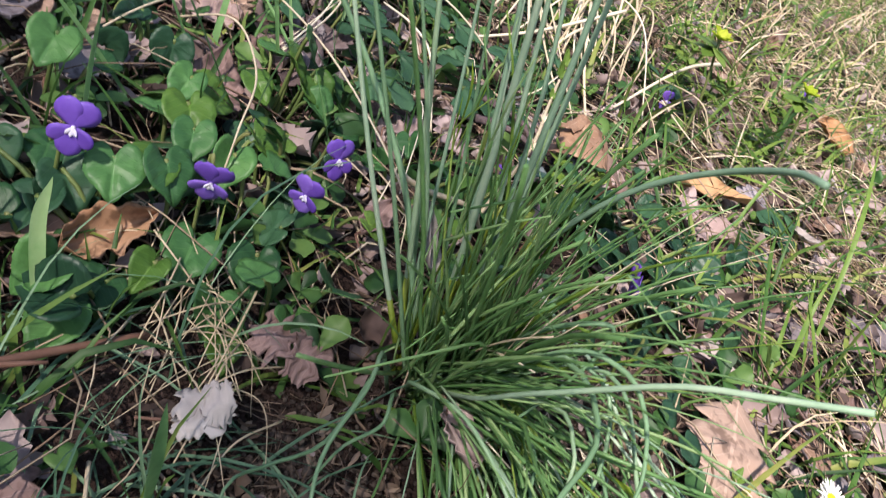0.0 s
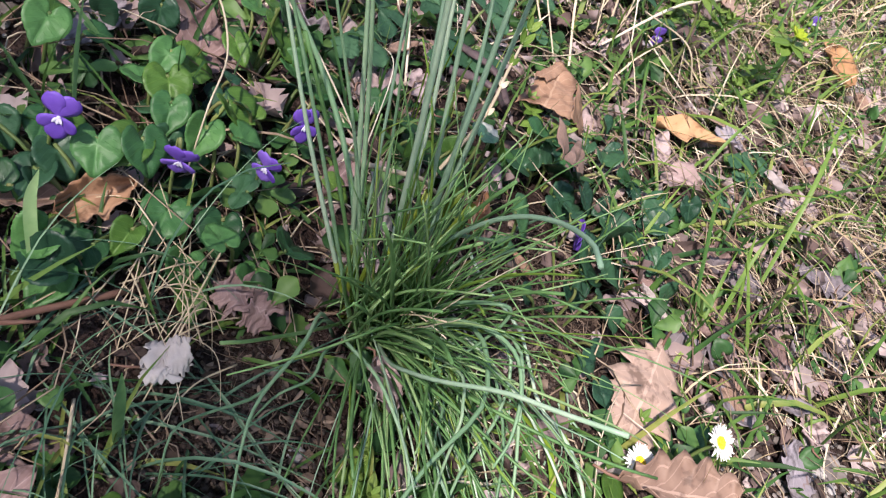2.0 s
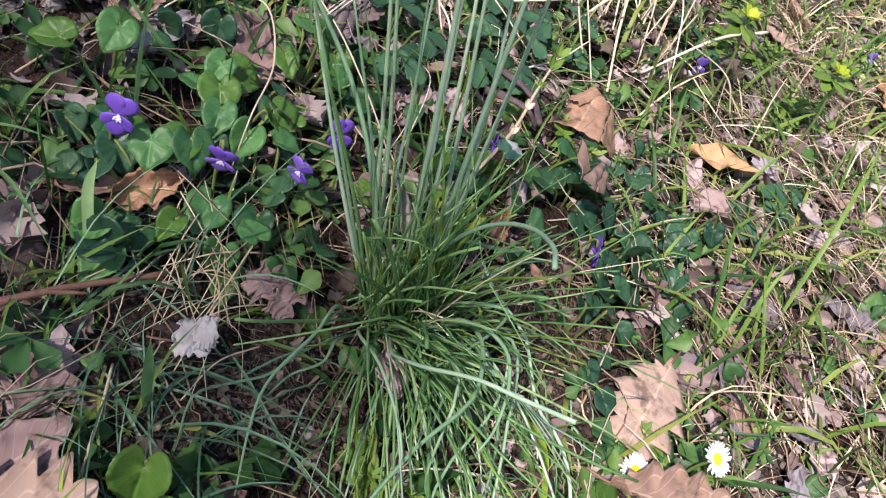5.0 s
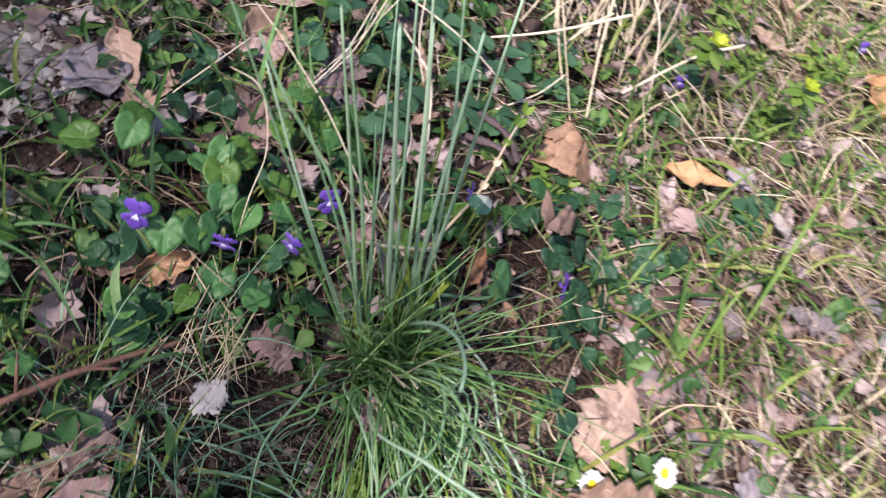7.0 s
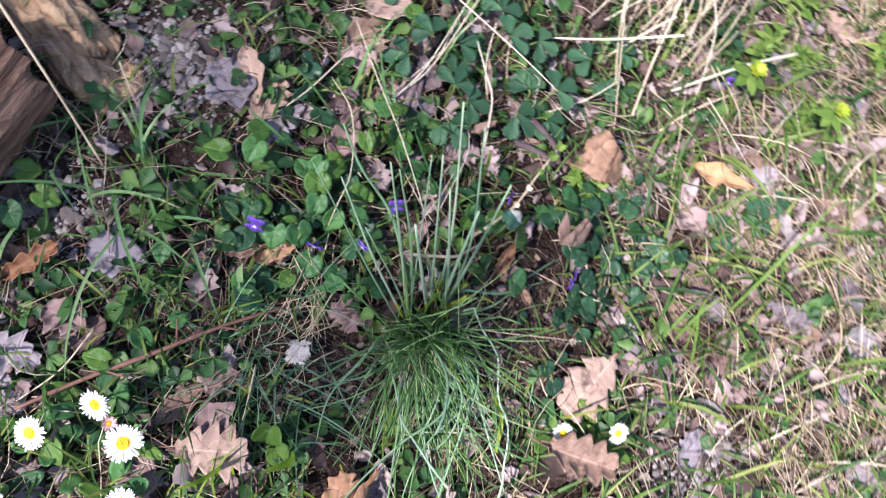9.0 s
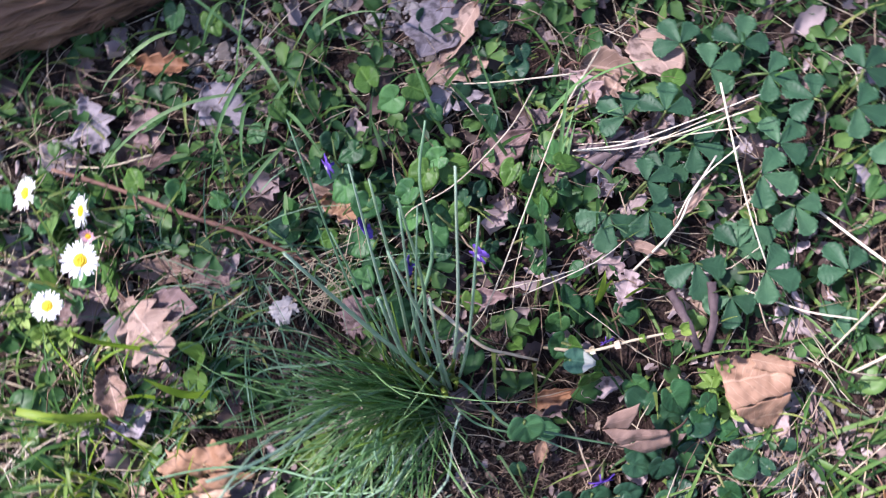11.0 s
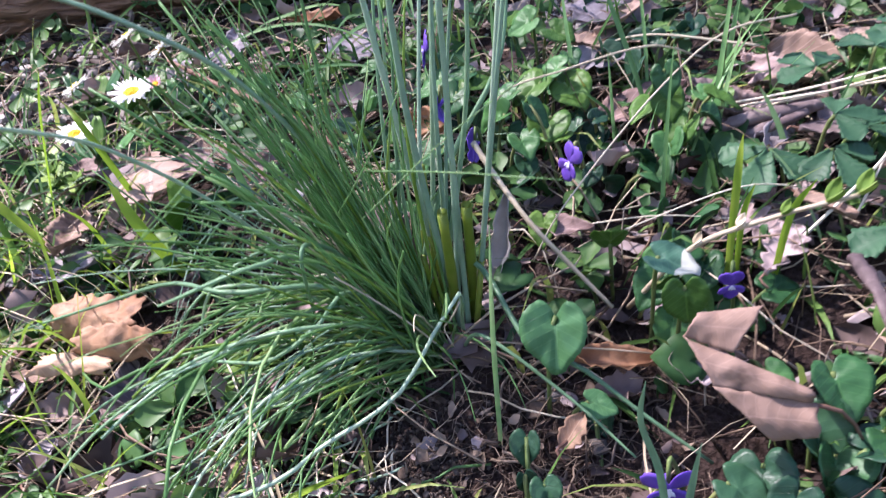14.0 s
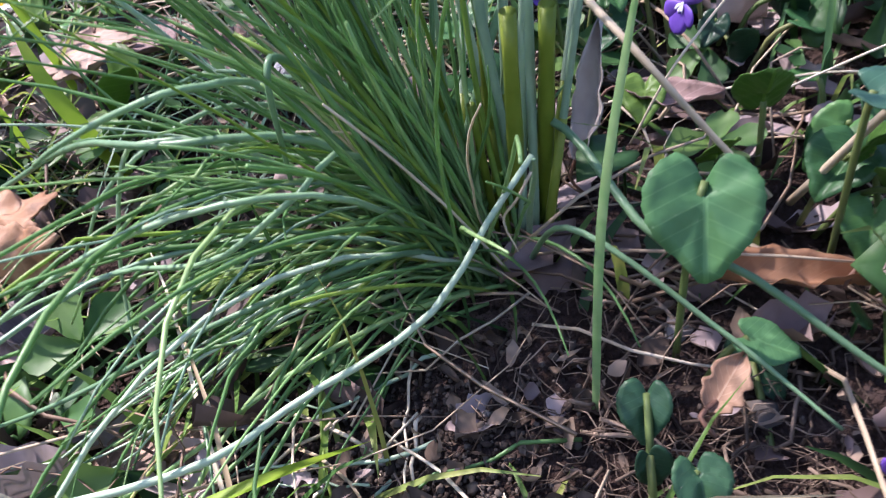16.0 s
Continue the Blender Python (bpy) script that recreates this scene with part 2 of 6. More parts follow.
OLIVE = plant("olive_stem", [(0.1, (0.09, 0.14, 0.014)), (0.5, (0.155, 0.22, 0.025)), (0.9, (0.26, 0.31, 0.05))], 0.4, 200, 0.2, 0.5)
LITTER = plant("leaf_litter", [(0.05, (0.04, 0.027, 0.023)), (0.35, (0.125, 0.085, 0.077)), (0.6, (0.215, 0.16, 0.151)), (0.9, (0.35, 0.285, 0.281))], 0.75, 130, 0.08, 0.95, "island")
STONE = plant("pebble_grey", [(0.1, (0.06, 0.05, 0.044)), (0.5, (0.15, 0.13, 0.12)), (0.9, (0.3, 0.275, 0.26))], 0.85, 240, 0.0, 0.9, "island", 0.0, 0.5)
CLOD = plant("soil_crumb", [(0.1, (0.014, 0.009, 0.007)), (0.5, (0.036, 0.025, 0.02)), (0.9, (0.09, 0.072, 0.06))], 0.95, 300, 0.0, 0.9, "island", 0.0, 0.7)
ROOT = plant("brown_root", [(0.1, (0.05, 0.033, 0.024)), (0.5, (0.12, 0.085, 0.062)), (0.9, (0.27, 0.2, 0.15))], 0.8, 200, 0.0, 0.9, "island")
PETAL = plant("violet_petal", [(0.1, (0.085, 0.035, 0.29)), (0.5, (0.165, 0.08, 0.46)), (0.9, (0.28, 0.17, 0.6))], 0.5, 300, 0.22, 0.4)
PALE = plant("pale_petal", [(0.1, (0.6, 0.55, 0.75)), (0.9, (0.85, 0.85, 0.9))], 0.5, 300, 0.2, 0.4)
WHITE = plant("daisy_white", [(0.1, (0.72, 0.72, 0.7)), (0.6, (0.85, 0.85, 0.83))], 0.5, 300, 0.25, 0.3)
PINK = plant("daisy_pink", [(0.1, (0.55, 0.22, 0.33)), (0.8, (0.85, 0.6, 0.66))], 0.5, 300, 0.2, 0.5)
YELLOW = plant("daisy_yellow", [(0.2, (0.7, 0.4, 0.01)), (0.7, (0.9, 0.66, 0.03))], 0.6, 900, 0.0, 0.3, "object", 0.0, 0.9)
TWIG = plant("reddish_twig", [(0.1, (0.07, 0.035, 0.025)), (0.5, (0.16, 0.085, 0.06)), (0.9, (0.27, 0.165, 0.12))], 0.7, 200, 0.0, 0.4, "object", 0.0, 0.7)
STEM = plant("stem_green", [(0.1, (0.06, 0.1, 0.03)), (0.5, (0.12, 0.17, 0.05)), (0.9, (0.2, 0.2, 0.08))], 0.5, 300, 0.15, 0.5)
DRY_STEM = plant("purplish_dry_stem", [(0.15, (0.035, 0.024, 0.026)), (0.45, (0.095, 0.067, 0.068)), (0.7, (0.19, 0.145, 0.14)), (0.92, (0.33, 0.27, 0.255))], 0.75, 330, 0.0, 0.3, "object", 0.0, 1.0)
PINKISH = plant("pinkish_brown_leaf", [(0.1, (0.1, 0.058, 0.04)), (0.5, (0.2, 0.125, 0.092)), (0.9, (0.31, 0.213, 0.17))], 0.65, 130, 0.06, 0.3, "object", 0.12, 0.8, 0.5)
WHITISH = plant("whitened_leaf", [(0.1, (0.27, 0.235, 0.22)), (0.5, (0.43, 0.39, 0.365)), (0.9, (0.6, 0.56, 0.53))], 0.8, 200, 0.15, 0.3, "object", 0.0, 0.8)
PAPER = plant("bleached_leaf", [(0.1, (0.19, 0.16, 0.15)), (0.5, (0.3, 0.262, 0.25)), (0.9, (0.44, 0.395, 0.375))], 0.8, 200, 0.1, 0.3, "object", 0.0, 0.8)


# ---- geometry helpers ----
class Geo:
    """Collects points, faces and the leaf map of one mesh."""

    def __init__(self):
        self.v, self.f, self.uv = [], [], []

    def add(self, verts, faces, uv=None):
        k = len(self.v)
        self.v += [tuple(p) for p in verts]
        self.f += [tuple(i + k for i in f) for f in faces]
        self.uv += uv or [(0.5, 0.25)] * len(verts)
        return self

    def mesh(self, name, mats, smooth=True):
        me = bpy.data.meshes.new(name)
        me.from_pydata(self.v, [], self.f)
        for m in mats if isinstance(mats, (list, tuple)) else [mats]:
            me.materials.append(m)
        layer = me.uv_layers.new(name="map")
        loops = np.empty(len(me.loops), np.int32)
        me.loops.foreach_get("vertex_index", loops)
        layer.data.foreach_set("uv", np.array(self.uv, np.float32)[loops].ravel())
        me.polygons.foreach_set("use_smooth", [smooth] * len(me.polygons))
        me.update()
        return me


def thing(name, m, label, category, group="", kind=""):
    ob = new(name)
    ob.empty_display_size = 0.01
    ob.matrix_world = m
    return tagged(ob, label, category, group, kind)


def part(name, geo, mat, parent, label="", smooth=True):
    ob = new(name, geo if isinstance(geo, bpy.types.Mesh) else geo.mesh(name, mat, smooth))
    ob.parent = parent
    return tagged(ob, label)


def solo(name, geo, mat, m, label, category, group="", kind="", smooth=True):
    ob = new(name, geo if isinstance(geo, bpy.types.Mesh) else geo.mesh(name, mat, smooth))
    ob.matrix_world = m
    return tagged(ob, label, category, group, kind)


def side_of(d):
    d = Vector(d)
    a = d.cross((0, 0, 1)) if abs(d.normalized().z) < 0.95 else d.cross((1, 0, 0))
    return a.normalized()


def tube(geo, pts, radii, sides=5):
    """A round stalk along points."""
    n = len(pts)
    v, f, uv = [], [], []
    a = side_of(Vector(pts[1]) - Vector(pts[0]))
    for i, p in enumerate(pts):
        d = (Vector(pts[min(i + 1, n - 1)]) - Vector(pts[max(i - 1, 0)])).normalized()
        a = (a - d * a.dot(d)).normalized()
        b = d.cross(a)
        for j in range(sides):
            w = 2 * math.pi * j / sides
            v.append(Vector(p) + (a * math.cos(w) + b * math.sin(w)) * radii[i])
            uv.append((i / (n - 1), 0.25))
    for i in range(n - 1):
        for j in range(sides):
            k = (j + 1) % sides
            f.append((i * sides + j, i * sides + k, (i + 1) * sides + k, (i + 1) * sides + j))
    f.append(tuple(range(sides))[::-1])
    f.append(tuple(range((n - 1) * sides, n * sides)))
    return geo.add(v, f, uv)


def ribbon(geo, pts, widths, fold=0.3, spin=0.0):
    """A grass blade along points: two halves that meet in a keel."""
    n = len(pts)
    v, f, uv = [], [], []
    a = side_of(Vector(pts[-1]) - Vector(pts[0]))
    for i, p in enumerate(pts):
        d = (Vector(pts[min(i + 1, n - 1)]) - Vector(pts[max(i - 1, 0)])).normalized()
        a = (a - d * a.dot(d)).normalized()
        b = a.cross(d)
        w = spin * i / n
        s, up = a * math.cos(w) + b * math.sin(w), b * math.cos(w) - a * math.sin(w)
        h = widths[i] / 2
        v += [Vector(p) - s * h + up * h * fold, Vector(p), Vector(p) + s * h + up * h * fold]
        uv += [(i / n, 0.3), (i / n, 0.5), (i / n, 0.7)]
    for i in range(n - 1):
        for j in (0, 1):
            f.append((3 * i + j, 3 * i + j + 1, 3 * i + j + 4, 3 * i + j + 3))
    return geo.add(v, f, uv)


def flop(base, way, length, bend, n=9, wiggle=0.0, r=rnd, floor=0.004, swing=0.0):
    """Points of a blade that starts along way, and bends down under its weight till it lies on the slope."""
    p, d = Vector(base), Vector(way).normalized()
    out, ds = [p.copy()], length / (n - 1)
    aside = Vector((r.gauss(0, 1), r.gauss(0, 1), r.gauss(0, 0.3))) * swing if swing else Vector()
    for i in range(n - 1):
        k = (i + 1) / n
        d = d - UP * bend * ds / length * (0.4 + 1.2 * k) - aside * ds / length * (0.2 + 1.6 * k)
        d += Vector((r.uniform(-1, 1), r.uniform(-1, 1), r.uniform(-1, 1))) * wiggle
        d.normalize()
        q = p + d * ds
        low = floor
        if q.z < low:
            q.z = low + r.uniform(0, 0.002)
            d = (q - p).normalized()
        p = q
        out.append(p.copy())
    return out


def curve(points, n):
    """A smooth line of n points through the given ones."""
    P = [Vector(p) for p in points]
    P = [P[0] * 2 - P[1], *P, P[-1] * 2 - P[-2]]
    out = []
    for i in range(n):
        x = i / (n - 1) * (len(P) - 3)
        k = min(int(x), len(P) - 4)
        t = x - k
        a, b, c, d = P[k : k + 4]
        out.append(0.5 * (2 * b + (c - a) * t + (2 * a - 5 * b + 4 * c - d) * t * t + (3 * b - a - 3 * c + d) * t**3))
    return out


def oval(s):
    """Half width of a plain pointed leaf."""
    return max(0.0, math.sin(math.pi * s**0.8)) ** 0.75 * (1.0 - 0.25 * max(0, s - 0.6))


def lobed(s):
    """Half width of an oak leaf: pointed lobes parted by deep bays, widest past the middle, on a narrow foot."""
    if s < 0.1:
        return 0.06 + 0.4 * s
    env = 0.24 + 0.8 * math.sin(math.pi * min(1, (s - 0.05) ** 1.2 * 1.06)) ** 0.75
    q = (4.6 * s**1.05 + 0.3) % 1.0
    lobe = (q / 0.68) ** 0.8 if q < 0.68 else ((1 - q) / 0.32) ** 0.9
    return max(0.09, env * (0.51 + 0.49 * lobe)) if s < 0.975 else 0.14


def toothed(s):
    """Half width of a leaflet: wedge-shaped foot, blunt teeth on its broad outer half."""
    env = min(1.0, 0.1 + 1.35 * s) if s < 0.62 else max(0.0, 1 - ((s - 0.62) / 0.4) ** 2) ** 0.6
    tooth = (s * 6.2 + 0.2) % 1.0
    return env * (1.0 if s < 0.3 else 0.8 + 0.28 * (tooth if tooth < 0.7 else (1 - tooth) * 2.3))


def blade_leaf(geo, length, width, outline, nx=18, ny=6, bow=0.0, cup=0.0, wrinkle=0.0, sweep=0.25, thick=0.0004, seed=0, m=None, twist=0.0, ragged=0.0):
    """A leaf along +x with thickness: bow bends it along its length (positive: tip up), cup lifts its edges."""
    v, uv = [], []
    for i in range(nx + 1):
        s = i / nx
        w = max(outline(s), 0.015) * width / 2 * (1 + (ragged * noise.noise((s * 7, seed * 1.7, 2.0)) if ragged else 0))
        wl = w * (1 + (ragged * 1.3 * noise.noise((s * 9, seed * 2.9, 7.0)) if ragged else 0))
        for j in range(ny + 1):
            t = 2 * j / ny - 1
            y = t * (w if t > 0 else wl)
            x = s * length + sweep * abs(y) * 0.6 - sweep * 0.1 * length * abs(t)
            a = bow * s
            z = length * (bow * s * s * 0.5) + cup * abs(t) ** 1.6 * width * 0.5
            z += wrinkle * (noise.noise((x * 55 + seed * 7, y * 55, seed)) + 0.5 * noise.noise((x * 140, y * 140 + seed * 3, seed)))
            x = s * length * (1 - 0.12 * a * a) + (x - s * length)
            c, q = math.cos(twist * s), math.sin(twist * s)
            v.append(Vector((x, y * c - z * q, z * c + y * q)))
            uv.append((s, 0.5 + t * 0.5))
    k = len(v)
    f = []
    for i in range(nx):
        for j in range(ny):
            a = i * (ny + 1) + j
            f.append((a, a + ny + 1, a + ny + 2, a + 1))
    if thick:
        v += [p - Vector((0, 0, thick)) for p in v]
        uv += uv
        f += [tuple(x + k for x in reversed(q)) for q in f]
        rim = [j for j in range(ny + 1)] + [i * (ny + 1) + ny for i in range(1, nx + 1)]
        rim += [nx * (ny + 1) + j for j in range(ny - 1, -1, -1)] + [i * (ny + 1) for i in range(nx - 1, 0, -1)]
        for a, b in zip(rim, rim[1:] + rim[:1]):
            f.append((a, b, b + k, a + k))
    if m is not None:
        v = [m @ p for p in v]
    return geo.add(v, f, uv)


def heart_leaf(geo, size, cup=0.15, m=None, seed=0, rings=5, n=66, thick=0.00025, crimp=0.012):
    """A heart-shaped leaf whose stalk joins at the origin, with its tip along +x."""
    edge = []
    wide, slant = 0.98 + 0.12 * math.sin(seed * 5), 0.06 * math.sin(seed * 3)
    for i in range(n):
        w = 2 * math.pi * i / n
        back = min(w, 2 * math.pi - w)
        q = 0.5 * (0.95 + 0.32 * math.exp(-((back / 0.3) ** 2)) - 0.05 * math.sin(back) ** 2) * (1 - 0.62 * math.exp(-(((back - math.pi) / 0.27) ** 2)))
        q *= 1 + 0.016 * math.cos(22 * w + seed) + slant * math.sin(w) + 0.05 * noise.noise((math.cos(w), math.sin(w), seed))
        edge.append(Vector((0.33 + q * math.cos(w), wide * q * math.sin(w), 0)) * size)
    v, uv, f = [Vector((0.3 * size, 0, 0))], [(0.3, 0.5)], []
    for r in range(1, rings + 1):
        q = r / rings
        for i, e in enumerate(edge):
            p = v[0].lerp(e, q)
            p.z = cup * size * (abs(p.y / size) ** 1.3 * 1.1 - 0.3 * (p.x / size) ** 2)
            p.z += 0.05 * size * noise.noise((p.x / size * 4 + seed, p.y / size * 4, seed)) + crimp * size * q * math.cos(9 * 2 * math.pi * i / n + seed) - 0.05 * size * math.exp(-((p.y / size / 0.06) ** 2))
            v.append(p)
            uv.append((p.x / size, 0.5 + p.y / size))
    for i in range(n):
        f.append((0, 1 + i, 1 + (i + 1) % n))
    for r in range(rings - 1):
        for i in range(n):
            a, b = 1 + r * n + i, 1 + r * n + (i + 1) % n
            f.append((a, a + n, b + n, b))
    k = len(v)
    v += [p - Vector((0, 0, thick)) for p in v]
    uv += uv
    f += [tuple(x + k for x in reversed(q)) for q in f]
    last = 1 + (rings - 1) * n
    for i in range(n):
        a, b = last + i, last + (i + 1) % n
        f.append((a, a + k, b + k, b))
    if m is not None:
        v = [m @ p for p in v]
    return geo.add(v, f, uv)


def turn(rx=0, ry=0, rz=0):
    return pose(0, 0, 0, rx, ry, rz)


def blob(geo, c, size, r, squash=0.7):
    """A rough pebble or crumb of twenty faces."""
    t = (1 + 5**0.5) / 2
    base = [(-1, t, 0), (1, t, 0), (-1, -t, 0), (1, -t, 0), (0, -1, t), (0, 1, t), (0, -1, -t), (0, 1, -t), (t, 0, -1), (t, 0, 1), (-t, 0, -1), (-t, 0, 1)]
    tri = [(0, 11, 5), (0, 5, 1), (0, 1, 7), (0, 7, 10), (0, 10, 11), (1, 5, 9), (5, 11, 4), (11, 10, 2), (10, 7, 6), (7, 1, 8)]
    tri += [(3, 9, 4), (3, 4, 2), (3, 2, 6), (3, 6, 8), (3, 8, 9), (4, 9, 5), (2, 4, 11), (6, 2, 10), (8, 6, 7), (9, 8, 1)]
    q = turn(r.uniform(0, 360), r.uniform(0, 360), r.uniform(0, 360)).to_3x3()
    sx, sy = r.uniform(0.75, 1.3), r.uniform(0.75, 1.2)
    pts = []
    for b in base:
        p = q @ (Vector(b).normalized() * r.uniform(0.75, 1.15))
        pts.append(Vector(c) + Vector((p.x * sx, p.y * sy, p.z * squash)) * size / 2)
    return geo.add(pts, tri)


# ---- the ground ----
def ground():
    fine_u, fine_v = np.arange(-0.75, 0.7, 0.007), np.arange(-0.65, 1.75, 0.007)
    out = [0.05 * 1.5**k for k in range(1, 17)]
    us = [-0.75 - x for x in reversed(out)] + list(fine_u) + [float(fine_u[-1]) + x for x in out]
    vs = [-0.65 - x for x in reversed(out)] + list(fine_v) + [float(fine_v[-1]) + x for x in out]
    g = Geo()
    n = len(vs)
    verts = [(u, v, bump(u, v)) for u in us for v in vs]
    faces = [(i * n + j, (i + 1) * n + j, (i + 1) * n + j + 1, i * n + j + 1) for i in range(len(us) - 1) for j in range(n - 1)]
    g.add(verts, faces)
    solo("ground", g, SOIL, S, "dark crumbly woodland soil of a grassy bank", "ground", kind="structure")


ground()


# ---- the log ----
def log():
    t = thing("log", at(-0.342, -0.05, 0.03), "fallen reddish-brown log with rough fissured bark", "log")
    g = Geo()
    n, k = 120, 64
    v, f = [], []
    for i in range(n + 1):
        y = -i / n * 0.75
        for j in range(k):
            w = 2 * math.pi * j / k
            r = 0.041 + 0.006 * noise.noise((math.cos(w) * 2, y * 6, math.sin(w) * 2)) + 0.004 * noise.noise((math.cos(w) * 9, y * 12, math.sin(w) * 9))
            r += 0.006 * (0.5 - abs(noise.noise((math.cos(w) * 11, y * 16, math.sin(w) * 11)))) + 0.003 * noise.noise((math.cos(w) * 26, y * 60, math.sin(w) * 26))
            jag = 0.018 * noise.noise((math.cos(w) * 3, 5, math.sin(w) * 3)) if i == 0 else 0
            v.append((r * math.cos(w) - 0.15 * max(y, -0.3), y + jag, r * math.sin(w)))
    for i in range(n):
        for j in range(k):
            q = (j + 1) % k
            f.append((i * k + j, i * k + q, (i + 1) * k + q, (i + 1) * k + j))
    g.add(v, f)
    part("trunk", g, OLD_BARK, t)
    e = Geo()
    ring = [Vector(p) * 0.97 + Vector((0, -0.004, 0)) for p in v[:k]]
    e.add([Vector((0, -0.012, 0)), *[p * 0.5 + Vector((0, -0.006, 0)) for p in ring], *ring],
          [(0, 1 + j, 1 + (j + 1) % k) for j in range(k)] + [(1 + j, 1 + k + j, 1 + k + (j + 1) % k, 1 + (j + 1) % k) for j in range(k)])
    part("broken_end", e, OLD_BARK, t, "splintered broken end")
    flake = Geo()
    blade_leaf(flake, 0.16, 0.05, lambda s: 0.95 - 0.3 * abs(s - 0.4), 48, 20, -0.25, -0.45, 0.009, 0.0, 0.009, 3, turn(0, 0, 90), 0.3, 0.3)
    ob = part("bark_slab", flake, BARK, t, "loose slab of light brown bark")
    ob.matrix_local = pose(0.07, 0.026, -0.02, 0, -16, 166) @ turn(0, 0, -90)


log()


# ---- the clump of chives ----
TUFT = Vector((-0.015, -0.022, 0.0))
BASE = 0.006


def foot(r, side):
    """A root of the clump, which is longer along the hill than across it."""
    k = r.random()
    p = Vector((-0.036 + 0.030 * k, -0.036 + 0.024 * k, BASE)) + Vector((0.6, -0.75, 0)) * side
    return p + Vector((r.gauss(0, 0.003), r.gauss(0, 0.003), 0)) - TUFT


def long_leaf(parent, w, way, mat=None, taper=0.5):
    c = curve([Vector(p) - TUFT for p in way], 20)
    part("leaf", tube(Geo(), c, [w * (1 - taper * (k / 19) ** 2) for k in range(20)], 7), mat or CHIVE, parent)


def sheath(parent, low, top, w):
    """A thick olive stem cut off square, hollow at the cut."""
    a, b = Vector(low) - TUFT, Vector(top) - TUFT
    c = curve([a, a.lerp(b, 0.5) + Vector((0.0006, 0.0004, 0)), b], 8)
    g = tube(Geo(), c + [c[-1] - (c[-1] - c[-2]) * 0.25], [w * (1.0 + 0.08 * math.sin(k * 1.9)) * (1 - 0.02 * k) for k in range(8)] + [w * 0.55], 9)
    part("cut_stem", g, OLIVE, parent, "thick olive-green cut stem")


